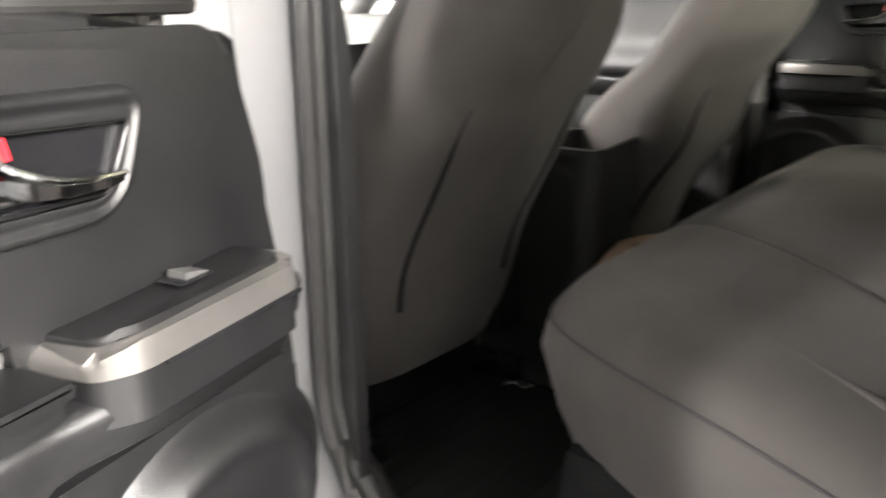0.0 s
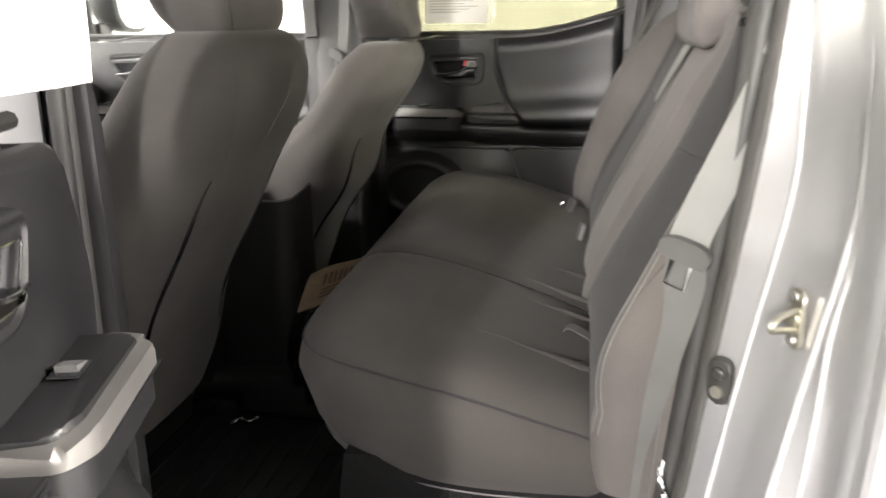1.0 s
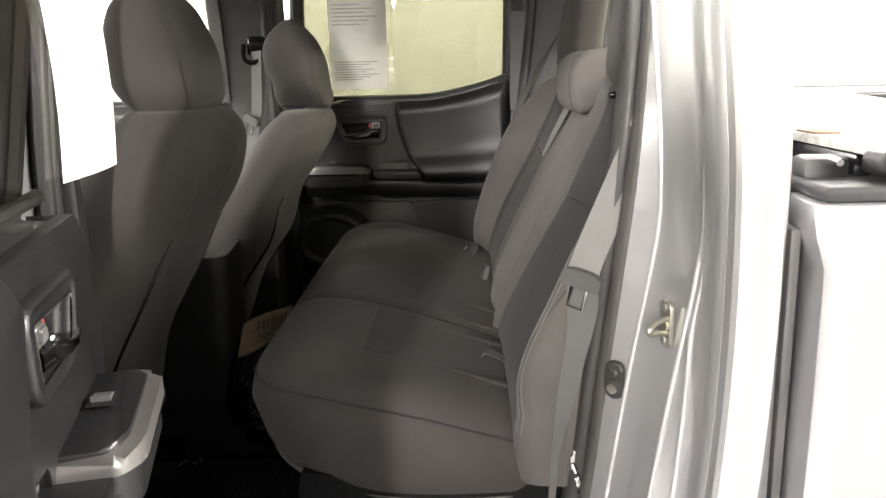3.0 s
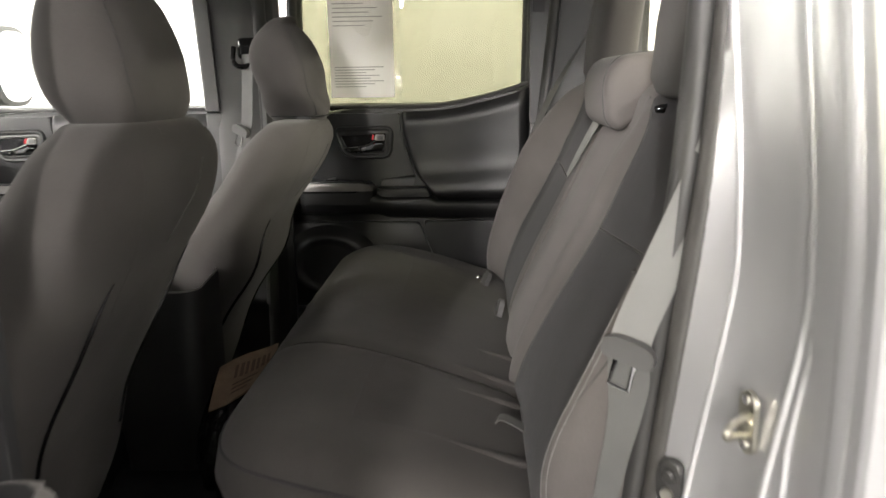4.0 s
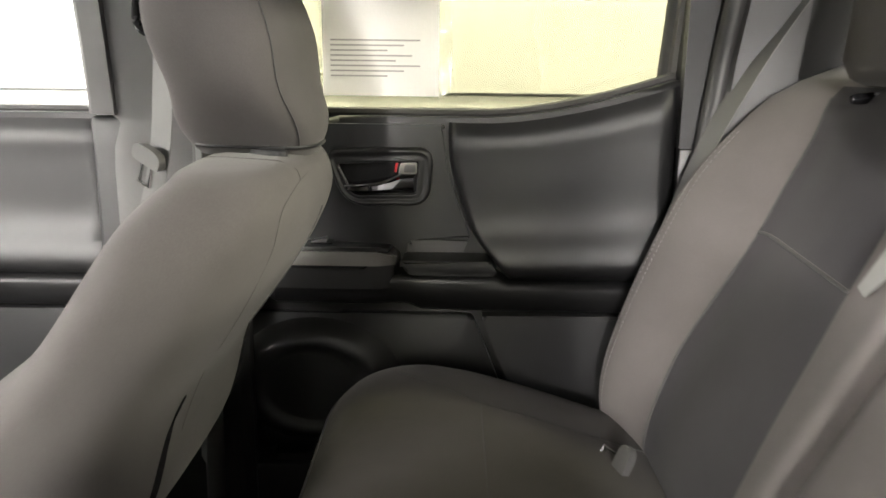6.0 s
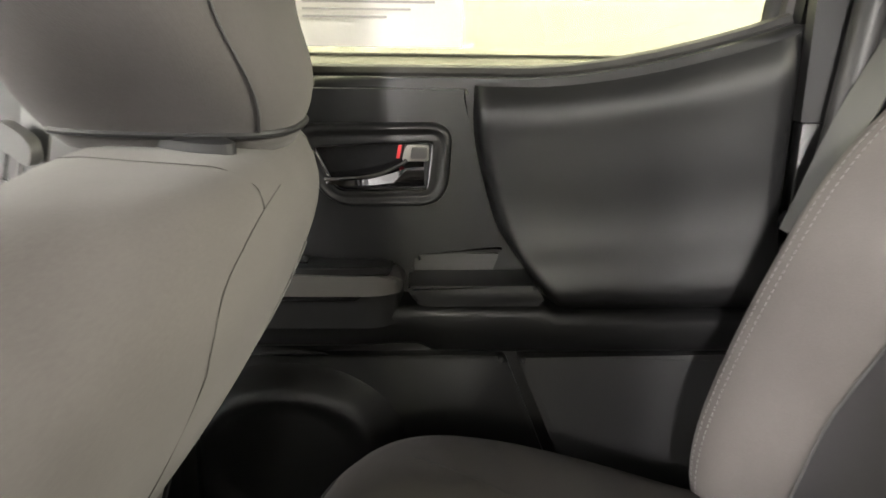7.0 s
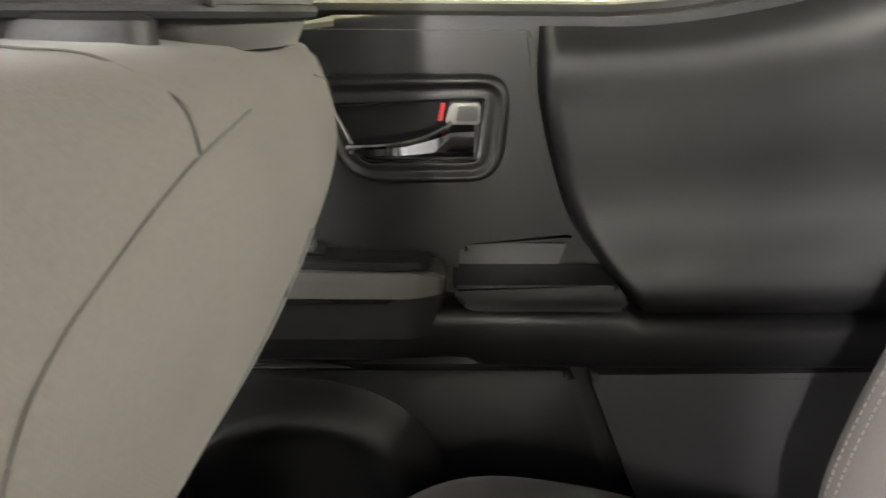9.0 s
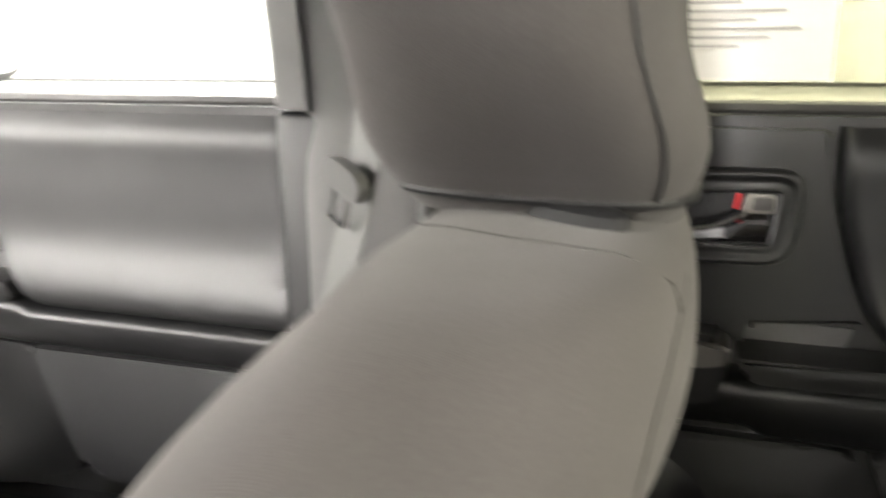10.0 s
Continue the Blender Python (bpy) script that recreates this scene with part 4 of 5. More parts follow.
front_seat("front_seat", "charcoal cloth front passenger seat with a raised head restraint", 1.198, 0.0, 0.0, 0.0, -0.021, ((0.013, 0.042, -0.002, -0.005), (-0.007, -0.009, 0.034, -0.01), (-0.006, 0.004, -0.022, 0.016)), (0.09, -0.36), ((-0.000, -0.017, -0.012), (-0.033, -0.017, -0.041), (-0.045, -0.001, 0.006)), 0.34, 0.021, 0.003)
front_seat("front_seat", "charcoal cloth driver seat, slid forward, zip slits in its back", 0.512, 0.0, -0.075, -0.095, 0.014, ((0, 0, 0, 0), (0.0, -0.01, -0.035, -0.045), (0, 0, 0, 0.01)), (0.0, 0.05), ((0, 0, 0), (-0.01, -0.02, -0.02), (0, 0.004, 0.004)), 0.05, 0.0, -0.010)

# ---- rear bench ----
bench = thing("rear_bench", "grey cloth split rear bench with three head restraints", "bench seat")
base = spline([0.70, 0.76, 0.82, 0.90, 1.00, 1.10, 1.20, 1.28, 1.325, 1.352], [0.570, 0.556, 0.558, 0.585, 0.634, 0.686, 0.732, 0.765, 0.785, 0.825])
swell = spline([0.70, 0.80, 0.895, 1.00, 1.07, 1.15, 1.25, 1.352], [-0.030, -0.012, 0.026, 0.038, 0.044, 0.046, 0.034, 0.0])

more_swell = spline([0.70, 0.80, 0.90, 1.00, 1.10, 1.21, 1.30, 1.352], [0.04, 0.060, 0.050, 0.060, 0.066, 0.062, 0.034, 0.0])


def face(y, z):
    """The front of the backrest, with its swollen outer bolsters and a soft ridge beside the middle seat."""
    b = 0.0
    for side_y, sg, reach, gain in ((0.205, 1, 0.115, 0.0), (1.585, -1, 0.165, 1.0)):
        t = (y - side_y) * sg
        if t < reach:
            b = max(b, (0.5 + 0.5 * math.cos(math.pi * max(t, 0.0) / reach)) * (swell(z) + gain * more_swell(z)))
    ry = float(np.interp(z, [0.76, 1.00, 1.13, 1.22, 1.28, 1.315, 1.35], [0.765, 0.780, 0.786, 0.786, 0.748, 0.712, 0.690]))
    q = y - ry
    mid = 0.016 * math.exp(-((q + 0.030) / 0.040) ** 2) + 0.014 * math.exp(-((y - 0.95) / 0.12) ** 2) - 0.010 * math.exp(-(q / 0.008) ** 2)
    k = 0.0
    for side_y in (0.205, 1.098, 1.108, 1.585):
        t = abs(y - side_y)
        if t < 0.03:
            k = max(k, 0.026 * (1 - t / 0.03) ** 2)
    return base(z) - b - mid * min(1.0, max(0.0, (1.33 - z) / 0.15)) + k


def backrest(y0, y1):
    rings = []
    zs = list(np.linspace(0.715, 1.352, 30))
    ny = int((y1 - y0) / 0.009)
    for j in range(ny + 1):
        y = y0 + (y1 - y0) * j / ny
        t = min(y - y0, y1 - y)
        sq = 0.014 * max(0.0, 1 - t / 0.03) ** 2
        ring = [(face(y, z), y, z - sq * (z - 0.9) / 0.45) for z in zs]
        ring += [(0.850, y, 1.350 - sq), (0.878, y, 1.325), (0.890, y, 1.20), (0.880, y, 0.90), (0.760, y, 0.715)]
        rings.append(ring)
    return loft(rings)


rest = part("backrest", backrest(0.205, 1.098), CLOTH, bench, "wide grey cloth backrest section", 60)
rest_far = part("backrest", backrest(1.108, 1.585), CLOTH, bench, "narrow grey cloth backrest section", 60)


def patch(name, edge0, edge1, z0, z1, mat, parent, out=0.0022, n=14, slant=(0.0, 0.0)):
    """A panel of cloth on the backrest between two edge lines y(z); slant lowers its foot from side to side."""
    rows = []
    for i in range(n + 1):
        row = []
        for j in range(n + 1):
            t, f = i / n, j / n
            za, zb = z0[0] + (z0[1] - z0[0]) * f, z1[0] + (z1[1] - z1[0]) * f
            z = za + (zb - za) * t
            y = edge0(z) + (edge1(z) - edge0(z)) * f
            edge = min(i, j, n - i, n - j)
            row.append((face(y, z) - out * min(1.0, 0.2 + edge * 0.8), y, z))
        rows.append(row)
    return part(name, loft(rows, closed=False), mat, parent, "", 60)


def edge(z_y):
    zs, ys = zip(*sorted(z_y))
    return lambda z: float(np.interp(z, zs, ys))


n_in, n_out = edge([(0.76, 0.700), (1.00, 0.667), (1.10, 0.648), (1.20, 0.656), (1.34, 0.672)]), edge([(0.76, 0.262), (0.85, 0.240), (0.95, 0.222), (1.03, 0.209), (1.34, 0.207)])
f_in, f_out = edge([(0.76, 1.150), (0.93, 1.172), (1.10, 1.203), (1.34, 1.208)]), edge([(0.76, 1.440), (0.95, 1.458), (1.13, 1.449), (1.34, 1.455)])
crease = edge([(0.76, 0.765), (1.00, 0.780), (1.13, 0.786), (1.22, 0.786), (1.28, 0.748), (1.315, 0.712), (1.35, 0.690)])
patch("upper_insert", n_out, n_in, (1.134, 1.102), (1.325, 1.325), CLOTH_DARK, rest)
patch("lower_insert", n_out, n_in, (0.78, 0.78), (1.130, 1.098), CLOTH_DARK, rest)
patch("upper_insert", f_in, f_out, (1.117, 1.130), (1.325, 1.325), CLOTH_DARK, rest_far)
patch("lower_insert", f_in, f_out, (0.78, 0.78), (1.113, 1.126), CLOTH_DARK, rest_far)


# dark cloth on the upper outer flank
zz = np.linspace(1.04, 1.31, 12)
part("flank", loft([[(face(0.206, z) + 0.002, 0.2035, z), (face(0.206, z) + 0.05, 0.2030, z), (0.86 - 0.02 * (1.31 - z), 0.2035, z)] for z in zz], closed=False), CLOTH_DARK, rest, "dark cloth flank", 60)


def run(name, ys, zs, r, mat, parent, out=0.001):
    part(name, tube([(face(y, z) - out, y, z) for y, z in zip(ys, zs)], r, 6), mat, parent)


zz = np.linspace(0.80, 1.31, 30)
run("insert_seam", [n_out(z) + (n_in(z) - n_out(z)) * f for f, z in zip(np.linspace(0, 1, 20), np.linspace(1.132, 1.100, 20))], np.linspace(1.132, 1.100, 20), 0.0020, SEAM, rest, 0.0022)
run("insert_seam", [f_in(1.12) + (f_out(1.12) - f_in(1.12)) * f for f in np.linspace(0, 1, 16)], np.linspace(1.115, 1.128, 16), 0.0020, SEAM, rest_far, 0.0022)
run("insert_seam", [n_in(z) for z in zz], zz, 0.0018, SEAM, rest)
run("insert_seam", [f_out(z) for z in zz], zz, 0.0018, SEAM, rest_far)
run("ridge_seam", [crease(z) for z in zz], zz, 0.0016, SEAM, rest, 0.0)
# double rows of stitches along the outer bolsters
for edge_y, sg, par, first in ((0.205, 1, rest, 0.012), (1.585, -1, rest_far, 0.030)):
    for off in (first, first + 0.008):
        bm = bmesh.new()
        for k in range(64):
            z0 = 0.80 + (0.29 if sg > 0 else 0.46) * k / 64
            y = edge_y + sg * off
            tube([(face(y, z0) - 0.0012, y, z0), (face(y, z0 + 0.0045) - 0.0012, y, z0 + 0.0045)], 0.0005, 5, bm)
        tagged(part("stitching", bm, THREAD, par, "pale double stitching"), kind="stuff")


def crown_z(x, y):
    """The height of the cushion's top; the wide section beside the passenger side stands a little higher."""
    z = crown_line(x)
    t = min(1.0, max(0.0, (y - 0.66) / 0.50))
    return z + 0.010 * t * max(0.0, min(1.0, (0.50 - x) / 0.2))


crown_line = spline([0.05, 0.12, 0.20, 0.30, 0.42, 0.55, 0.62], [0.862, 0.874, 0.880, 0.868, 0.840, 0.804, 0.788])
foot_line = spline([0.05, 0.20, 0.32, 0.45, 0.62], [0.694, 0.676, 0.650, 0.642, 0.650])


def cushion_rings(y0, y1, near_r, far_r):
    outline = rounded([(0.605, y0), (0.605, y1), (0.080, y1), (0.086, y0)], [0.03, 0.03, far_r, near_r], 12)
    dense = []
    for i in range(len(outline)):
        p, q = Vector(outline[i]), Vector(outline[(i + 1) % len(outline)])
        m = max(1, int((q - p).length / 0.024))
        dense += [tuple(p.lerp(q, k / m)) for k in range(m)]
    c = Vector((0.34, (y0 + y1) / 2))

    def level(inset, f):
        ring = []
        for p in dense:
            v = Vector(p) - c
            x, y = c.x + v.x * (1 - inset / 0.26), c.y + v.y * (1 - inset / ((y1 - y0) / 2))
            ring.append((x, y, f(x, y)))
        return ring
    rings = [level(0.05, lambda x, y: foot_line(x) - 0.002), level(0.030, lambda x, y: foot_line(x)), level(0.014, lambda x, y: foot_line(x) + 0.03), level(-0.004, lambda x, y: crown_z(x, y) - 0.085)]
    for inset, drop in ((0.0, 0.062), (0.005, 0.046), (0.013, 0.033), (0.026, 0.019), (0.045, 0.009), (0.07, 0.003), (0.11, 0.0), (0.15, 0.0), (0.20, 0.0), (0.24, 0.0)):
        rings.append(level(inset, lambda x, y, dr=drop: crown_z(x, y) - dr))
    return rings


SPLIT = Vector((0.34, 0.705, 0.0))
ACROSS = Vector((0.16, 1.0, 0.0)).normalized()
rings = cushion_rings(0.275, 1.605, 0.24, 0.15)
for sg, text in ((-1, "narrow grey cloth cushion section beside the open door"), (1, "wide grey cloth cushion section")):
    bm = loft(rings)
    for off in (0.030, 0.018, 0.008):
        bmesh.ops.bisect_plane(bm, geom=bm.verts[:] + bm.edges[:] + bm.faces[:], plane_co=SPLIT + ACROSS * sg * off, plane_no=ACROSS)
    cut = bmesh.ops.bisect_plane(bm, geom=bm.verts[:] + bm.edges[:] + bm.faces[:], plane_co=SPLIT + ACROSS * sg * 0.0008, plane_no=ACROSS * -sg, clear_outer=True)
    bmesh.ops.holes_fill(bm, edges=[e for e in cut["geom_cut"] if isinstance(e, bmesh.types.BMEdge)])
    for v in bm.verts:
        t = max(0.0, 1.0 - (v.co - SPLIT).dot(ACROSS) * sg / 0.034)
        if v.co.z > 0.76:
            v.co.z -= (0.009 if sg < 0 else 0.007) * t * t
    cu = part("cushion", bm, CLOTH_SHADED, bench, text, 60)
    keep = [p for p in rings[5] if (Vector(p) - SPLIT).dot(ACROSS) * sg > 0.006]
    start = max(range(len(keep)), key=lambda i: (Vector(keep[i]) - Vector(keep[i - 1])).length)
    keep = keep[start:] + keep[:start]
    part("piping", tube([(p[0], p[1], p[2] + 0.001) for p in keep], 0.0022, 6), CLOTH_DARK, cu, "sewn edge seam")
    keep = [p for p in rings[1] if (Vector(p) - SPLIT).dot(ACROSS) * sg > 0.006]
    start = max(range(len(keep)), key=lambda i: (Vector(keep[i]) - Vector(keep[i - 1])).length)
    keep = keep[start:] + keep[:start]
    part("edge_trim", tube(keep, 0.006, 6), GREYTRIM, cu, "grey bottom edge strip")


part("side_tab", box(0.35, 0.40, 0.300, 0.312, 0.622, 0.652, 0.008, 3), LOWTRIM, bench, "dark plastic tab under the cushion")


for pts in ([(0.311, y) for y in np.linspace(1.427, 1.02, 16)], [(x, 1.427) for x in np.linspace(0.311, 0.58, 12)], [(0.30, y) for y in np.linspace(0.42, 0.64, 12)], [(x, 0.42) for x in np.linspace(0.30, 0.58, 12)], [(0.19 + 0.12 * t, 1.50 - 0.073 * t) for t in np.linspace(0, 1, 10)]):
    part("cushion_seam", tube([(x, y, crown_z(x, y) - 0.0004) for x, y in pts], 0.0009, 6), SEAM, bench)
# soft folds where the cover is drawn in under the backrest
for pts in ([(x, 0.722 - 0.10 * (x - 0.40) + 0.006 * math.sin(20 * x)) for x in np.linspace(0.42, 0.575, 14)], [(x, 0.615 - 0.05 * (x - 0.42)) for x in np.linspace(0.44, 0.575, 12)], [(x, 0.425 + 0.02 * math.sin(8 * x)) for x in np.linspace(0.42, 0.575, 12)], [(x, 0.84 - 0.05 * (x - 0.42)) for x in np.linspace(0.47, 0.575, 10)]):
    n = len(pts)
    part("cushion_fold", tube([(x, y, crown_z(x, y) - 0.002) for x, y in pts], [0.001 + 0.0075 * math.sin(math.pi * (0.08 + 0.8 * i / n)) for i in range(n)], 12, flat=0.55), CLOTH_SHADED, bench, "soft fold in the cloth", 70)


def head_restraint(cy, x0, z0, z1, w, label):
    h = thing("head_restraint", label, "head restraint", "rear head restraints")
    rings = []
    for z, k, sh in ((z0, 0.80, 0.012), (z0 + 0.008, 0.93, 0.005), (z0 + 0.03, 1.0, 0.0), ((z0 + z1) / 2, 1.0, 0.006), (z1 - 0.03, 0.97, 0.018), (z1 - 0.010, 0.88, 0.024), (z1, 0.62, 0.028)):
        rings.append(oval(x0 + 0.05 + sh, cy, 0.052 * k, w * k, z, 3.6, 40))
    part("pad", loft(rings), CLOTH_BACK, h, "", 60)
    for y in (cy - 0.07, cy + 0.07):
        part("post", tube([(x0 + 0.055, y, z0 - 0.045), (x0 + 0.055, y, z0 + 0.01)], 0.006, 10), CHROME, h, "steel post")
        part("post_guide", loft([oval(x0 + 0.046, y, 0.016, 0.013, z, 2.3, 18) for z in (z0 - 0.030, z0 - 0.008)]), BLACK, h, "black post guide")
        part("release_button", tube([(x0 + 0.040, y, z0 - 0.014), (x0 + 0.014, y, z0 - 0.016), (x0 + 0.006, y, z0 - 0.017)], [0.007, 0.007, 0.005], 12), BLACK, h, "black release button")
    return h


head_restraint(0.510, 0.745, 1.312, 1.54, 0.135, "charcoal cloth rear head restraint, tall, on black guides")
head_restraint(1.300, 0.745, 1.328, 1.55, 0.130, "charcoal cloth rear head restraint by the passenger side")
mid = thing("head_restraint", "low rounded grey cloth middle head restraint resting on the backrest", "head restraint", "rear head restraints")
side = rounded([(0.710, 1.305), (0.716, 1.264), (0.738, 1.246), (0.757, 1.256), (0.776, 1.288), (0.802, 1.318), (0.860, 1.335), (0.868, 1.378), (0.805, 1.390), (0.735, 1.382), (0.712, 1.350)], [0.02, 0.015, 0.012, 0.012, 0.02, 0.03, 0.012, 0.015, 0.03, 0.02, 0.02], 3)
mx, mz = 0.775, 1.325
rings = []
for y, k in ((0.803, 0.70), (0.806, 0.86), (0.813, 0.95), (0.828, 1.0), (0.96, 1.0), (1.082, 1.0), (1.097, 0.95), (1.104, 0.86), (1.107, 0.70)):
    rings.append([(mx + (x - mx) * k, y, mz + (z - mz) * k) for x, z in side])
part("pad", loft(rings), CLOTH, mid, "", 60)
part("pad_seam", tube([(mx + (x - mx) * 1.003, 0.828, mz + (z - mz) * 1.003) for x, z in side], 0.0014, 6, cyclic=True), SEAM, mid)


# ---- belts ----
def tongue(m, parent, scale=1.0):
    """A latch plate in its grey plastic housing."""
    body = part("tongue_housing", prism(rounded([(-0.034, -0.012), (0.034, -0.012), (0.036, 0.010), (0.020, 0.018), (-0.020, 0.018), (-0.036, 0.010)], 0.009), "y", -0.007, 0.007, 0.003), GREYTRIM, parent, "grey plastic latch housing")
    bm = bmesh.new()
    tube([(-0.013, 0, -0.010), (-0.013, 0, -0.048), (0.013, 0, -0.048), (0.013, 0, -0.010)], 0.0042, 8, bm, 0.6)
    blade = part("tongue_blade", bm, CHROME, body, "bright steel latch tongue")
    body.matrix_local = m @ Matrix.Diagonal((0.86, 0.9, 0.86, 1))
    return body


near_belt = thing("seat_belt", "grey rear seat belt with a steel tongue beside the open door", "seat belt", "seat belts")
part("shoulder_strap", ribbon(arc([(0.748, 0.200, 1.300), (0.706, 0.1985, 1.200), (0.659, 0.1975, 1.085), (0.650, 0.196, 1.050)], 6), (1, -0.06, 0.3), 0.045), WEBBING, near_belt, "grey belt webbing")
part("lap_strap", ribbon(arc([(0.650, 0.196, 1.050), (0.649, 0.195, 0.984), (0.628, 0.1945, 0.867), (0.613, 0.195, 0.765), (0.605, 0.197, 0.58)], 6), (1, -0.10, 0.1), [0.045] * 5 + [0.042, 0.039, 0.036, 0.033, 0.031, 0.030, 0.028, 0.026, 0.023, 0.020, 0.017, 0.014, 0.012] + [0.011] * 7), WEB_SHADED, near_belt, "grey belt webbing")
part("return_strap", ribbon([(0.655, 0.214, 1.09), (0.640, 0.205, 0.90), (0.628, 0.205, 0.72)], (0.2, 1, 0), 0.012), WEB_DEEP_SHADE, near_belt)
tongue(pose(0.647, 0.184, 1.052, 0, 14, -30), near_belt)
part("anchor", box(0.588, 0.612, 0.180, 0.210, 0.52, 0.60, 0.006), BLACK, near_belt, "black floor anchor")

far_belt = thing("seat_belt", "grey rear seat belt running down the far pillar", "seat belt", "seat belts")
part("shoulder_strap", ribbon(arc([(0.800, 1.575, 1.50), (0.757, 1.588, 1.428), (0.707, 1.594, 1.339), (0.655, 1.597, 1.230), (0.610, 1.600, 1.10)], 6), (0.35, -0.95, 0.1), 0.046), WEB_SHADED, far_belt, "grey belt webbing")

mid_belt = thing("seat_belt", "grey middle belt tucked between the backrest sections", "seat belt", "seat belts")
pts = [(face(y, z) - 0.010, y, z) for y, z in ((1.122, 1.275), (1.134, 1.23), (1.150, 1.17), (1.170, 1.125))]
part("strap", ribbon(pts, (0, 1, 0.4), [0.045, 0.043, 0.034, 0.016]), WEBBING, mid_belt, "grey belt webbing")

front_belt = thing("seat_belt", "grey front seat belt hanging from its pillar guide", "seat belt", "seat belts")
part("guide", box(-0.185, -0.115, 1.560, 1.600, 1.405, 1.465, 0.014, 3), BLACK, front_belt, "black height adjuster")
part("guide_loop", tube(arc([(-0.192, 1.562, 1.44), (-0.190, 1.548, 1.40), (-0.165, 1.540, 1.385), (-0.120, 1.545, 1.40)], 5), 0.007, 8), BLACK, front_belt)
part("strap", ribbon(arc([(-0.150, 1.546, 1.42), (-0.152, 1.530, 1.32), (-0.156, 1.505, 1.21), (-0.19, 1.49, 1.05), (-0.22, 1.50, 0.80)], 6), (0.8, -0.5, 0.0), 0.044), WEB_SHADED, front_belt, "grey belt webbing")
part("return_strap", ribbon(arc([(-0.122, 1.552, 1.42), (-0.116, 1.560, 1.25), (-0.125, 1.565, 1.05), (-0.14, 1.565, 0.70)], 6), (0.5, -0.8, 0.0), 0.036), WEB_DEEP_SHADE, front_belt)
tongue(pose(-0.166, 1.492, 1.213, 0, 20, -32), front_belt)

# buckles and straps on the cushion
for x, y, z, ry, rz in ((0.497, 1.350, 0.822, -62, 25), (0.530, 1.115, 0.815, -75, 8)):
    bk = thing("belt_tongue", "steel belt tongue lying on the rear cushion", "seat belt", "seat belts")
    tongue(pose(0, 0, 0), bk)
    bk.matrix_world = pose(x, y, z, 90, ry, rz)
pull = thing("pull_strap", "short grey cloth pull loop on the rear cushion", "pull strap")
part("loop", ribbon(arc([(0.570, 0.500, 0.803), (0.545, 0.512, 0.815), (0.520, 0.522, 0.822), (0.510, 0.526, 0.808), (0.512, 0.524, 0.796)], 5), (0.25, 1, 0.1), 0.020, 0.002), WEB_SHADED, pull)
hook = thing("seat_hook", "bright wire child-seat hook under the backrest", "seat hook")
part("wire", tube(arc([(0.650, 0.216, 0.79), (0.640, 0.196, 0.765), (0.648, 0.186, 0.735), (0.655, 0.20, 0.70)], 6), 0.0045, 8), CHROME, hook)

# ---- floor things ----
mat_near = thing("floor_mat", "ribbed black rubber mat in the rear footwell", "floor mat", "floor mats")
bm = box(-0.26, 0.17, 0.24, 0.70, 0.500, 0.508, 0.003)
part("sheet", bm, MAT, mat_near)
for k in range(11):
    part("rib", box(-0.23 + 0.037 * k, -0.222 + 0.037 * k, 0.28, 0.66, 0.508, 0.513, 0.002), MAT, mat_near)
mat_far = thing("floor_mat", "black rubber mat in the passenger footwell", "floor mat", "floor mats")
part("sheet", box(-0.26, 0.17, 1.06, 1.50, 0.500, 0.508, 0.003), MAT, mat_far)

con = thing("centre_console", "black plastic centre console with an open rear bin", "console")
part("body", loft([[(x, y, z) for y, z in rounded([(0.735, 0.50), (0.715, 0.86), (0.725, h), (1.005, h), (1.015, 0.86), (0.995, 0.50)], 0.02, 3)] for x, h in ((-1.02, 0.80), (-0.70, 0.91), (-0.32, 0.945), (-0.235, 0.950))]), MAT, con, "", 50)
# the open bin: a rounded tub
tub = lambda d: rounded([(-0.225 + d, 0.770 + d), (-0.048 - d, 0.770 + d), (-0.070 - d, 0.976 - d), (-0.225 + d, 0.976 - d)], [0.01, 0.045, 0.03, 0.01], 8)
part("bin", loft([[(x, y, z) for x, y in tub(d)] for d, z in ((0.012, 0.52), (0.0, 0.70), (0.0, 0.950), (0.003, 0.957), (0.007, 0.954), (0.009, 0.80))]), MAT, con, "black open bin", 50)
part("bin_rim", tube([(x, y, 0.9565) for x, y in tub(0.003)], 0.0021, 8, cyclic=True), SATIN, con, "bright satin rim")
part("bin_back", box(-0.240, -0.226, 0.73, 0.98, 0.955, 0.985, 0.006), PLASTIC, con)
part("outlet", tube([(-0.066, 0.86, 0.72), (-0.054, 0.86, 0.72)], 0.014, 16), CHROME, con, "bright power outlet ring")
part("outlet_cap", tube([(-0.058, 0.86, 0.72), (-0.052, 0.86, 0.72)], 0.010, 16), BLACK, con)

# black plastic bag with a printed brown card on top
bag = thing("plastic_bag", "crumpled black plastic bag on the footwell floor", "bag")
rings = []
random.seed(4)
for z, k in ((0.508, 0.86), (0.54, 1.0), (0.60, 1.02), (0.66, 0.96), (0.71, 0.86), (0.742, 0.66), (0.752, 0.3)):
    ring = []
    for i in range(40):
        t = 2 * math.pi * i / 40
        w = 1 + 0.09 * math.sin(5 * t + 14 * z) + 0.05 * math.sin(11 * t - 31 * z) + random.uniform(-0.03, 0.03)
        ring.append((0.000 + 0.080 * k * w * math.cos(t), 0.855 + 0.150 * k * w * math.sin(t), z + 0.006 * math.sin(4 * t)))
    rings.append(ring)
part("sack", loft(rings), BAG, bag, "", 70)
card = thing("printed_card", "tan card with faded brown print lying on a black bag", "card")
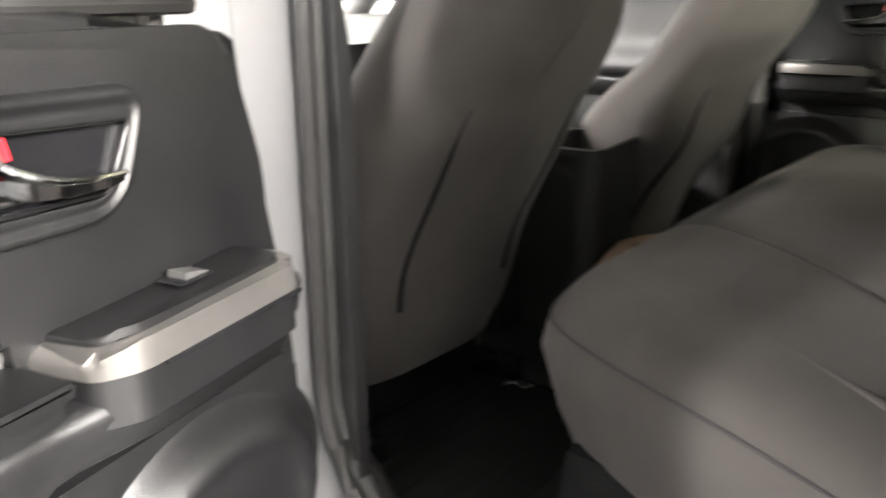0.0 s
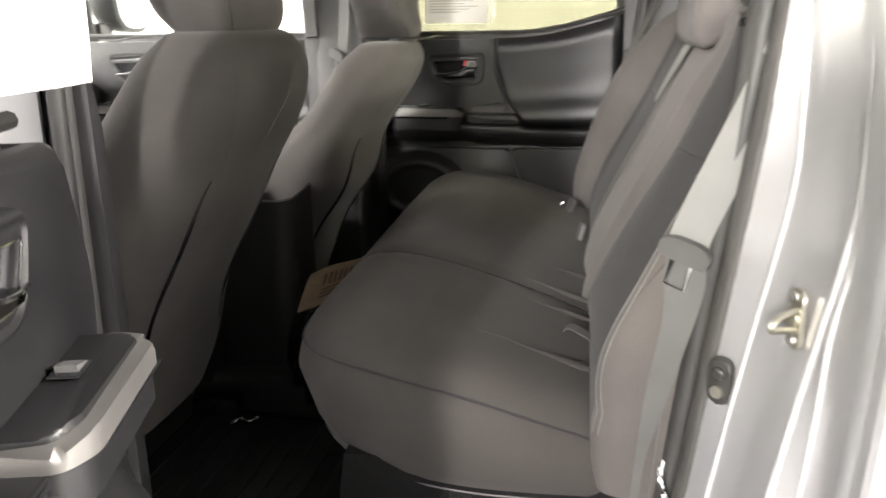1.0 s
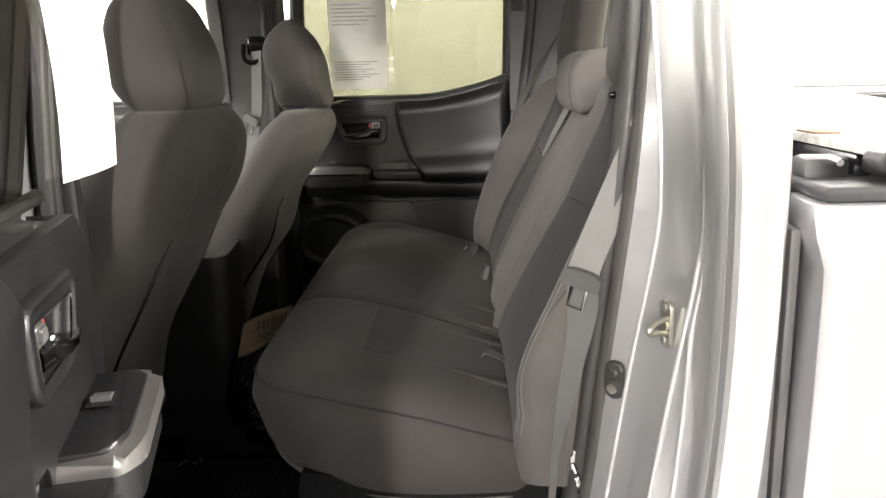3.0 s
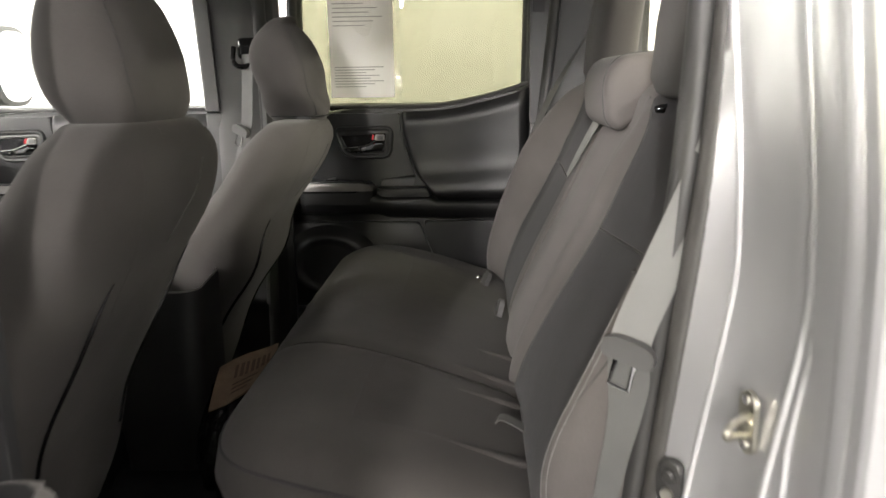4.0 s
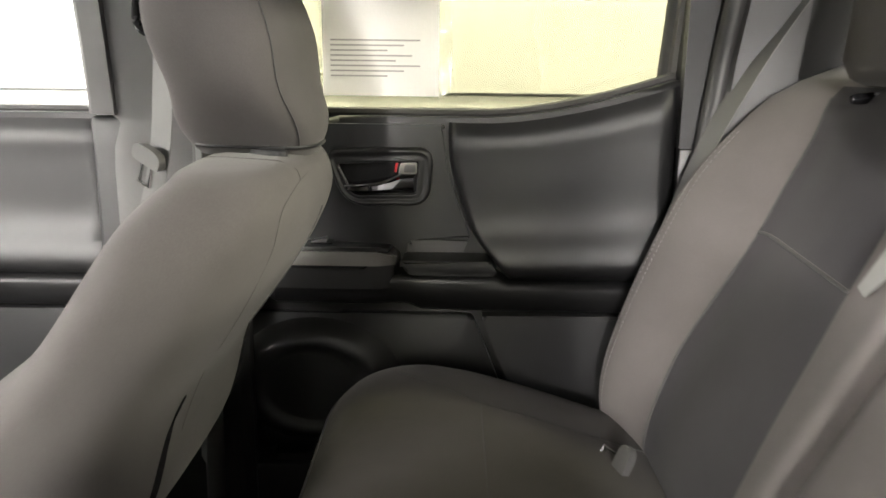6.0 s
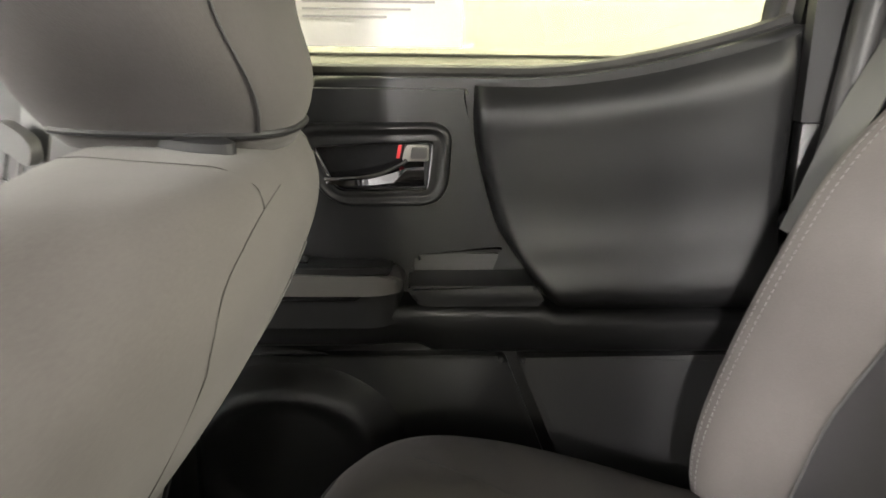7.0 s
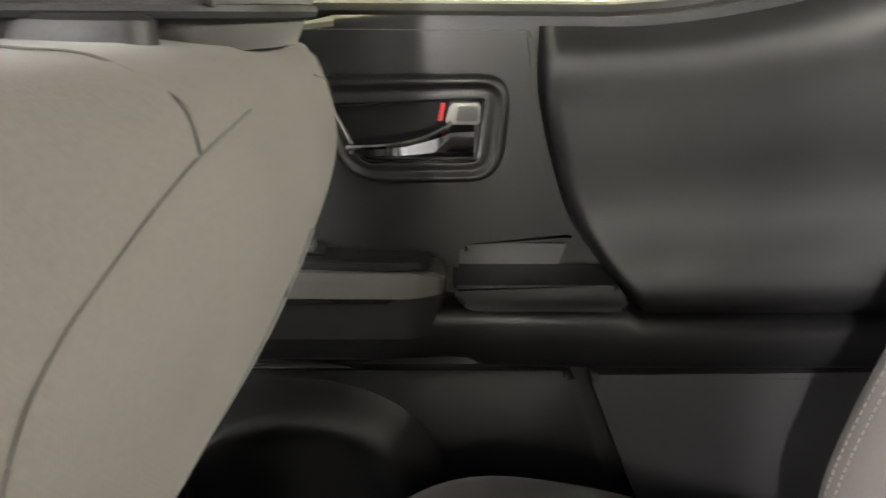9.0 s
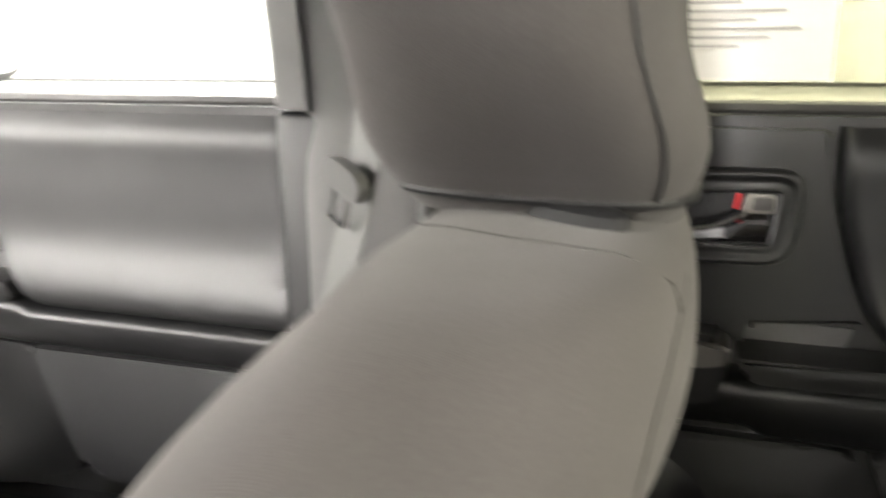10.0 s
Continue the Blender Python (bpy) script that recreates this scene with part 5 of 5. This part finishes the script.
quad = [Vector(p) for p in ((-0.048, 0.862, 0.772), (0.036, 1.010, 0.778), (0.066, 0.835, 0.764), (-0.012, 0.686, 0.756))]


def on_card(u, v, h):
    a = quad[0].lerp(quad[1], u)
    b = quad[3].lerp(quad[2], u)
    p = a.lerp(b, v)
    return (p.x, p.y, p.z + h + 0.004 * math.sin(5 * u + 3 * v))


part("sheet", loft([[on_card(i / 8, j / 8, 0.0) for j in range(9)] + [on_card(i / 8, j / 8, -0.004) for j in range(8, -1, -1)] for i in range(9)]), CARD, card)
for k in range(7):
    u0 = 0.30 + 0.09 * k
    part("print_bar", loft([[on_card(u, 0.22, 0.0006), on_card(u, 0.52, 0.0006), on_card(u, 0.52, 0.001), on_card(u, 0.22, 0.001)] for u in (u0, u0 + 0.05 + 0.01 * (k % 2))]), INK, card)
for k in range(3):
    v0 = 0.64 + 0.09 * k
    part("print_bar", loft([[on_card(u, v0, 0.0006), on_card(u, v0 + 0.035, 0.0006), on_card(u, v0 + 0.035, 0.001), on_card(u, v0, 0.001)] for u in (0.30, 0.72 - 0.08 * k)]), INK, card)

# a scrap of clear film on the mat
film = thing("plastic_scrap", "small crumpled clear wrapper on the dark floor", "wrapper")
part("film", tube(arc([(-0.155, 0.64, 0.520), (-0.140, 0.655, 0.526), (-0.122, 0.66, 0.519), (-0.108, 0.672, 0.524)], 5), [0.002, 0.005, 0.006, 0.004] * 4, 6, flat=0.5), CHROME, film)

# ---- papers in clear sleeves ----
def sleeve(label, m, w, h, lines, film_at=0.004):
    s = thing("document_sleeve", label, "document sleeve", "window papers")
    rows, film_rows = [], []
    for i in range(13):
        z = h * i / 12
        wob = 0.004 * math.sin(7 * z + 1) + 0.003 * math.sin(19 * z)
        rows.append([(w * (0.04 + 0.86 * j / 12), wob + 0.003 * math.sin(4 * j / 12), z + 0.012) for j in range(13)])
        film_rows.append([(w * j / 12, film_at + wob * 1.3 + 0.003 * math.sin(5 * j / 12 + 9 * z), 0.013 + z * 0.99) for j in range(13)])
    page = part("page", loft(rows, closed=False), PAPER, s, "white printed page")
    for z0, z1, n in lines:
        for k in range(n):
            z = z0 + (z1 - z0) * k / max(1, n - 1)
            wob = 0.004 * math.sin(7 * z + 1) + 0.003 * math.sin(19 * z)
            part("print_bar", box(w * 0.10, w * (0.52 + 0.30 * ((k * 7) % 5) / 5), wob - 0.0032, wob - 0.0024, z + 0.012, z + 0.0145), INK_GREY, page)
    f = part("film", loft(film_rows, closed=False), SLEEVE, s, "crinkled clear plastic film")
    f.visible_shadow = False
    s.matrix_world = m
    return s


sleeve("printed sheet in a crinkled clear sleeve on the far window", pose(0.048, 1.655, 1.284), 0.215, 0.34, ((0.030, 0.085, 8), (0.20, 0.26, 6)))
near_sheet = sleeve("white sheet in a clear sleeve hanging inside the open door", pose(0.102, -0.038, 1.243, 0, 0, -81.5), 0.182, 0.36, ((0.24, 0.30, 5),), -0.009)
clip = thing("paper_clip", "wire paper clip on the corner of the far window sleeve", "paper clip")
part("wire", tube(arc([(0.262, 1.650, 1.560), (0.262, 1.650, 1.600), (0.272, 1.650, 1.606), (0.276, 1.650, 1.596), (0.270, 1.650, 1.548), (0.266, 1.650, 1.546), (0.266, 1.650, 1.590)], 4), 0.0012, 6), CHROME, clip)

def oval_x(x, y, z, ry, rz, n=32):
    pts = oval(0, 0, ry, rz, 0, 2.8, n)
    return [(x, y + p[0], z + p[1]) for p in pts]


# ---- dashboard and mirror beyond the front seats ----
dash = thing("dashboard", "black moulded dashboard with a round air vent", "dashboard")
part("body", loft([[(x, y, z) for x, z in ((-1.68, 0.60), (-1.68, 1.13), (-1.45, 1.17), (-1.12, 1.16), (-1.02, 1.10), (-1.05, 0.95), (-1.22, 0.66))] for y in (0.10, 0.4, 1.34, 1.64)]), DASH, dash, "", 60)
vent = part("vent", tube([(-1.075, 1.49, 1.125), (-1.010, 1.49, 1.115)], 0.052, 24), BLACK, dash, "round air vent")
part("vent_ring", tube([(-1.008, 1.49 + 0.052 * math.cos(2 * math.pi * k / 28), 1.117 + 0.052 * math.sin(2 * math.pi * k / 28)) for k in range(28)], 0.007, 8, cyclic=True), SATIN, vent, "satin vent ring")
for k in range(3):
    part("vent_slat", box(-1.014, -1.004, 1.446, 1.534, 1.092 + 0.022 * k, 1.097 + 0.022 * k), PLASTIC, vent)

mir = thing("door_mirror", "black-shelled exterior mirror outside the passenger window", "door mirror")
part("shell", loft([oval_x(x, 1.945, 1.405, 0.115 * k, 0.130 * k) for x, k in ((-1.05, 0.90), (-1.055, 1.0), (-1.10, 1.0), (-1.16, 0.8), (-1.19, 0.4))]), PLASTIC, mir)
part("mirror_glass", loft([oval_x(x, 1.945, 1.405, 0.100, 0.114) for x in (-1.046, -1.050)]), CHROME, mir, "mirror glass")
part("stalk", box(-1.15, -1.08, 1.78, 1.86, 1.26, 1.31, 0.015), PLASTIC, mir)
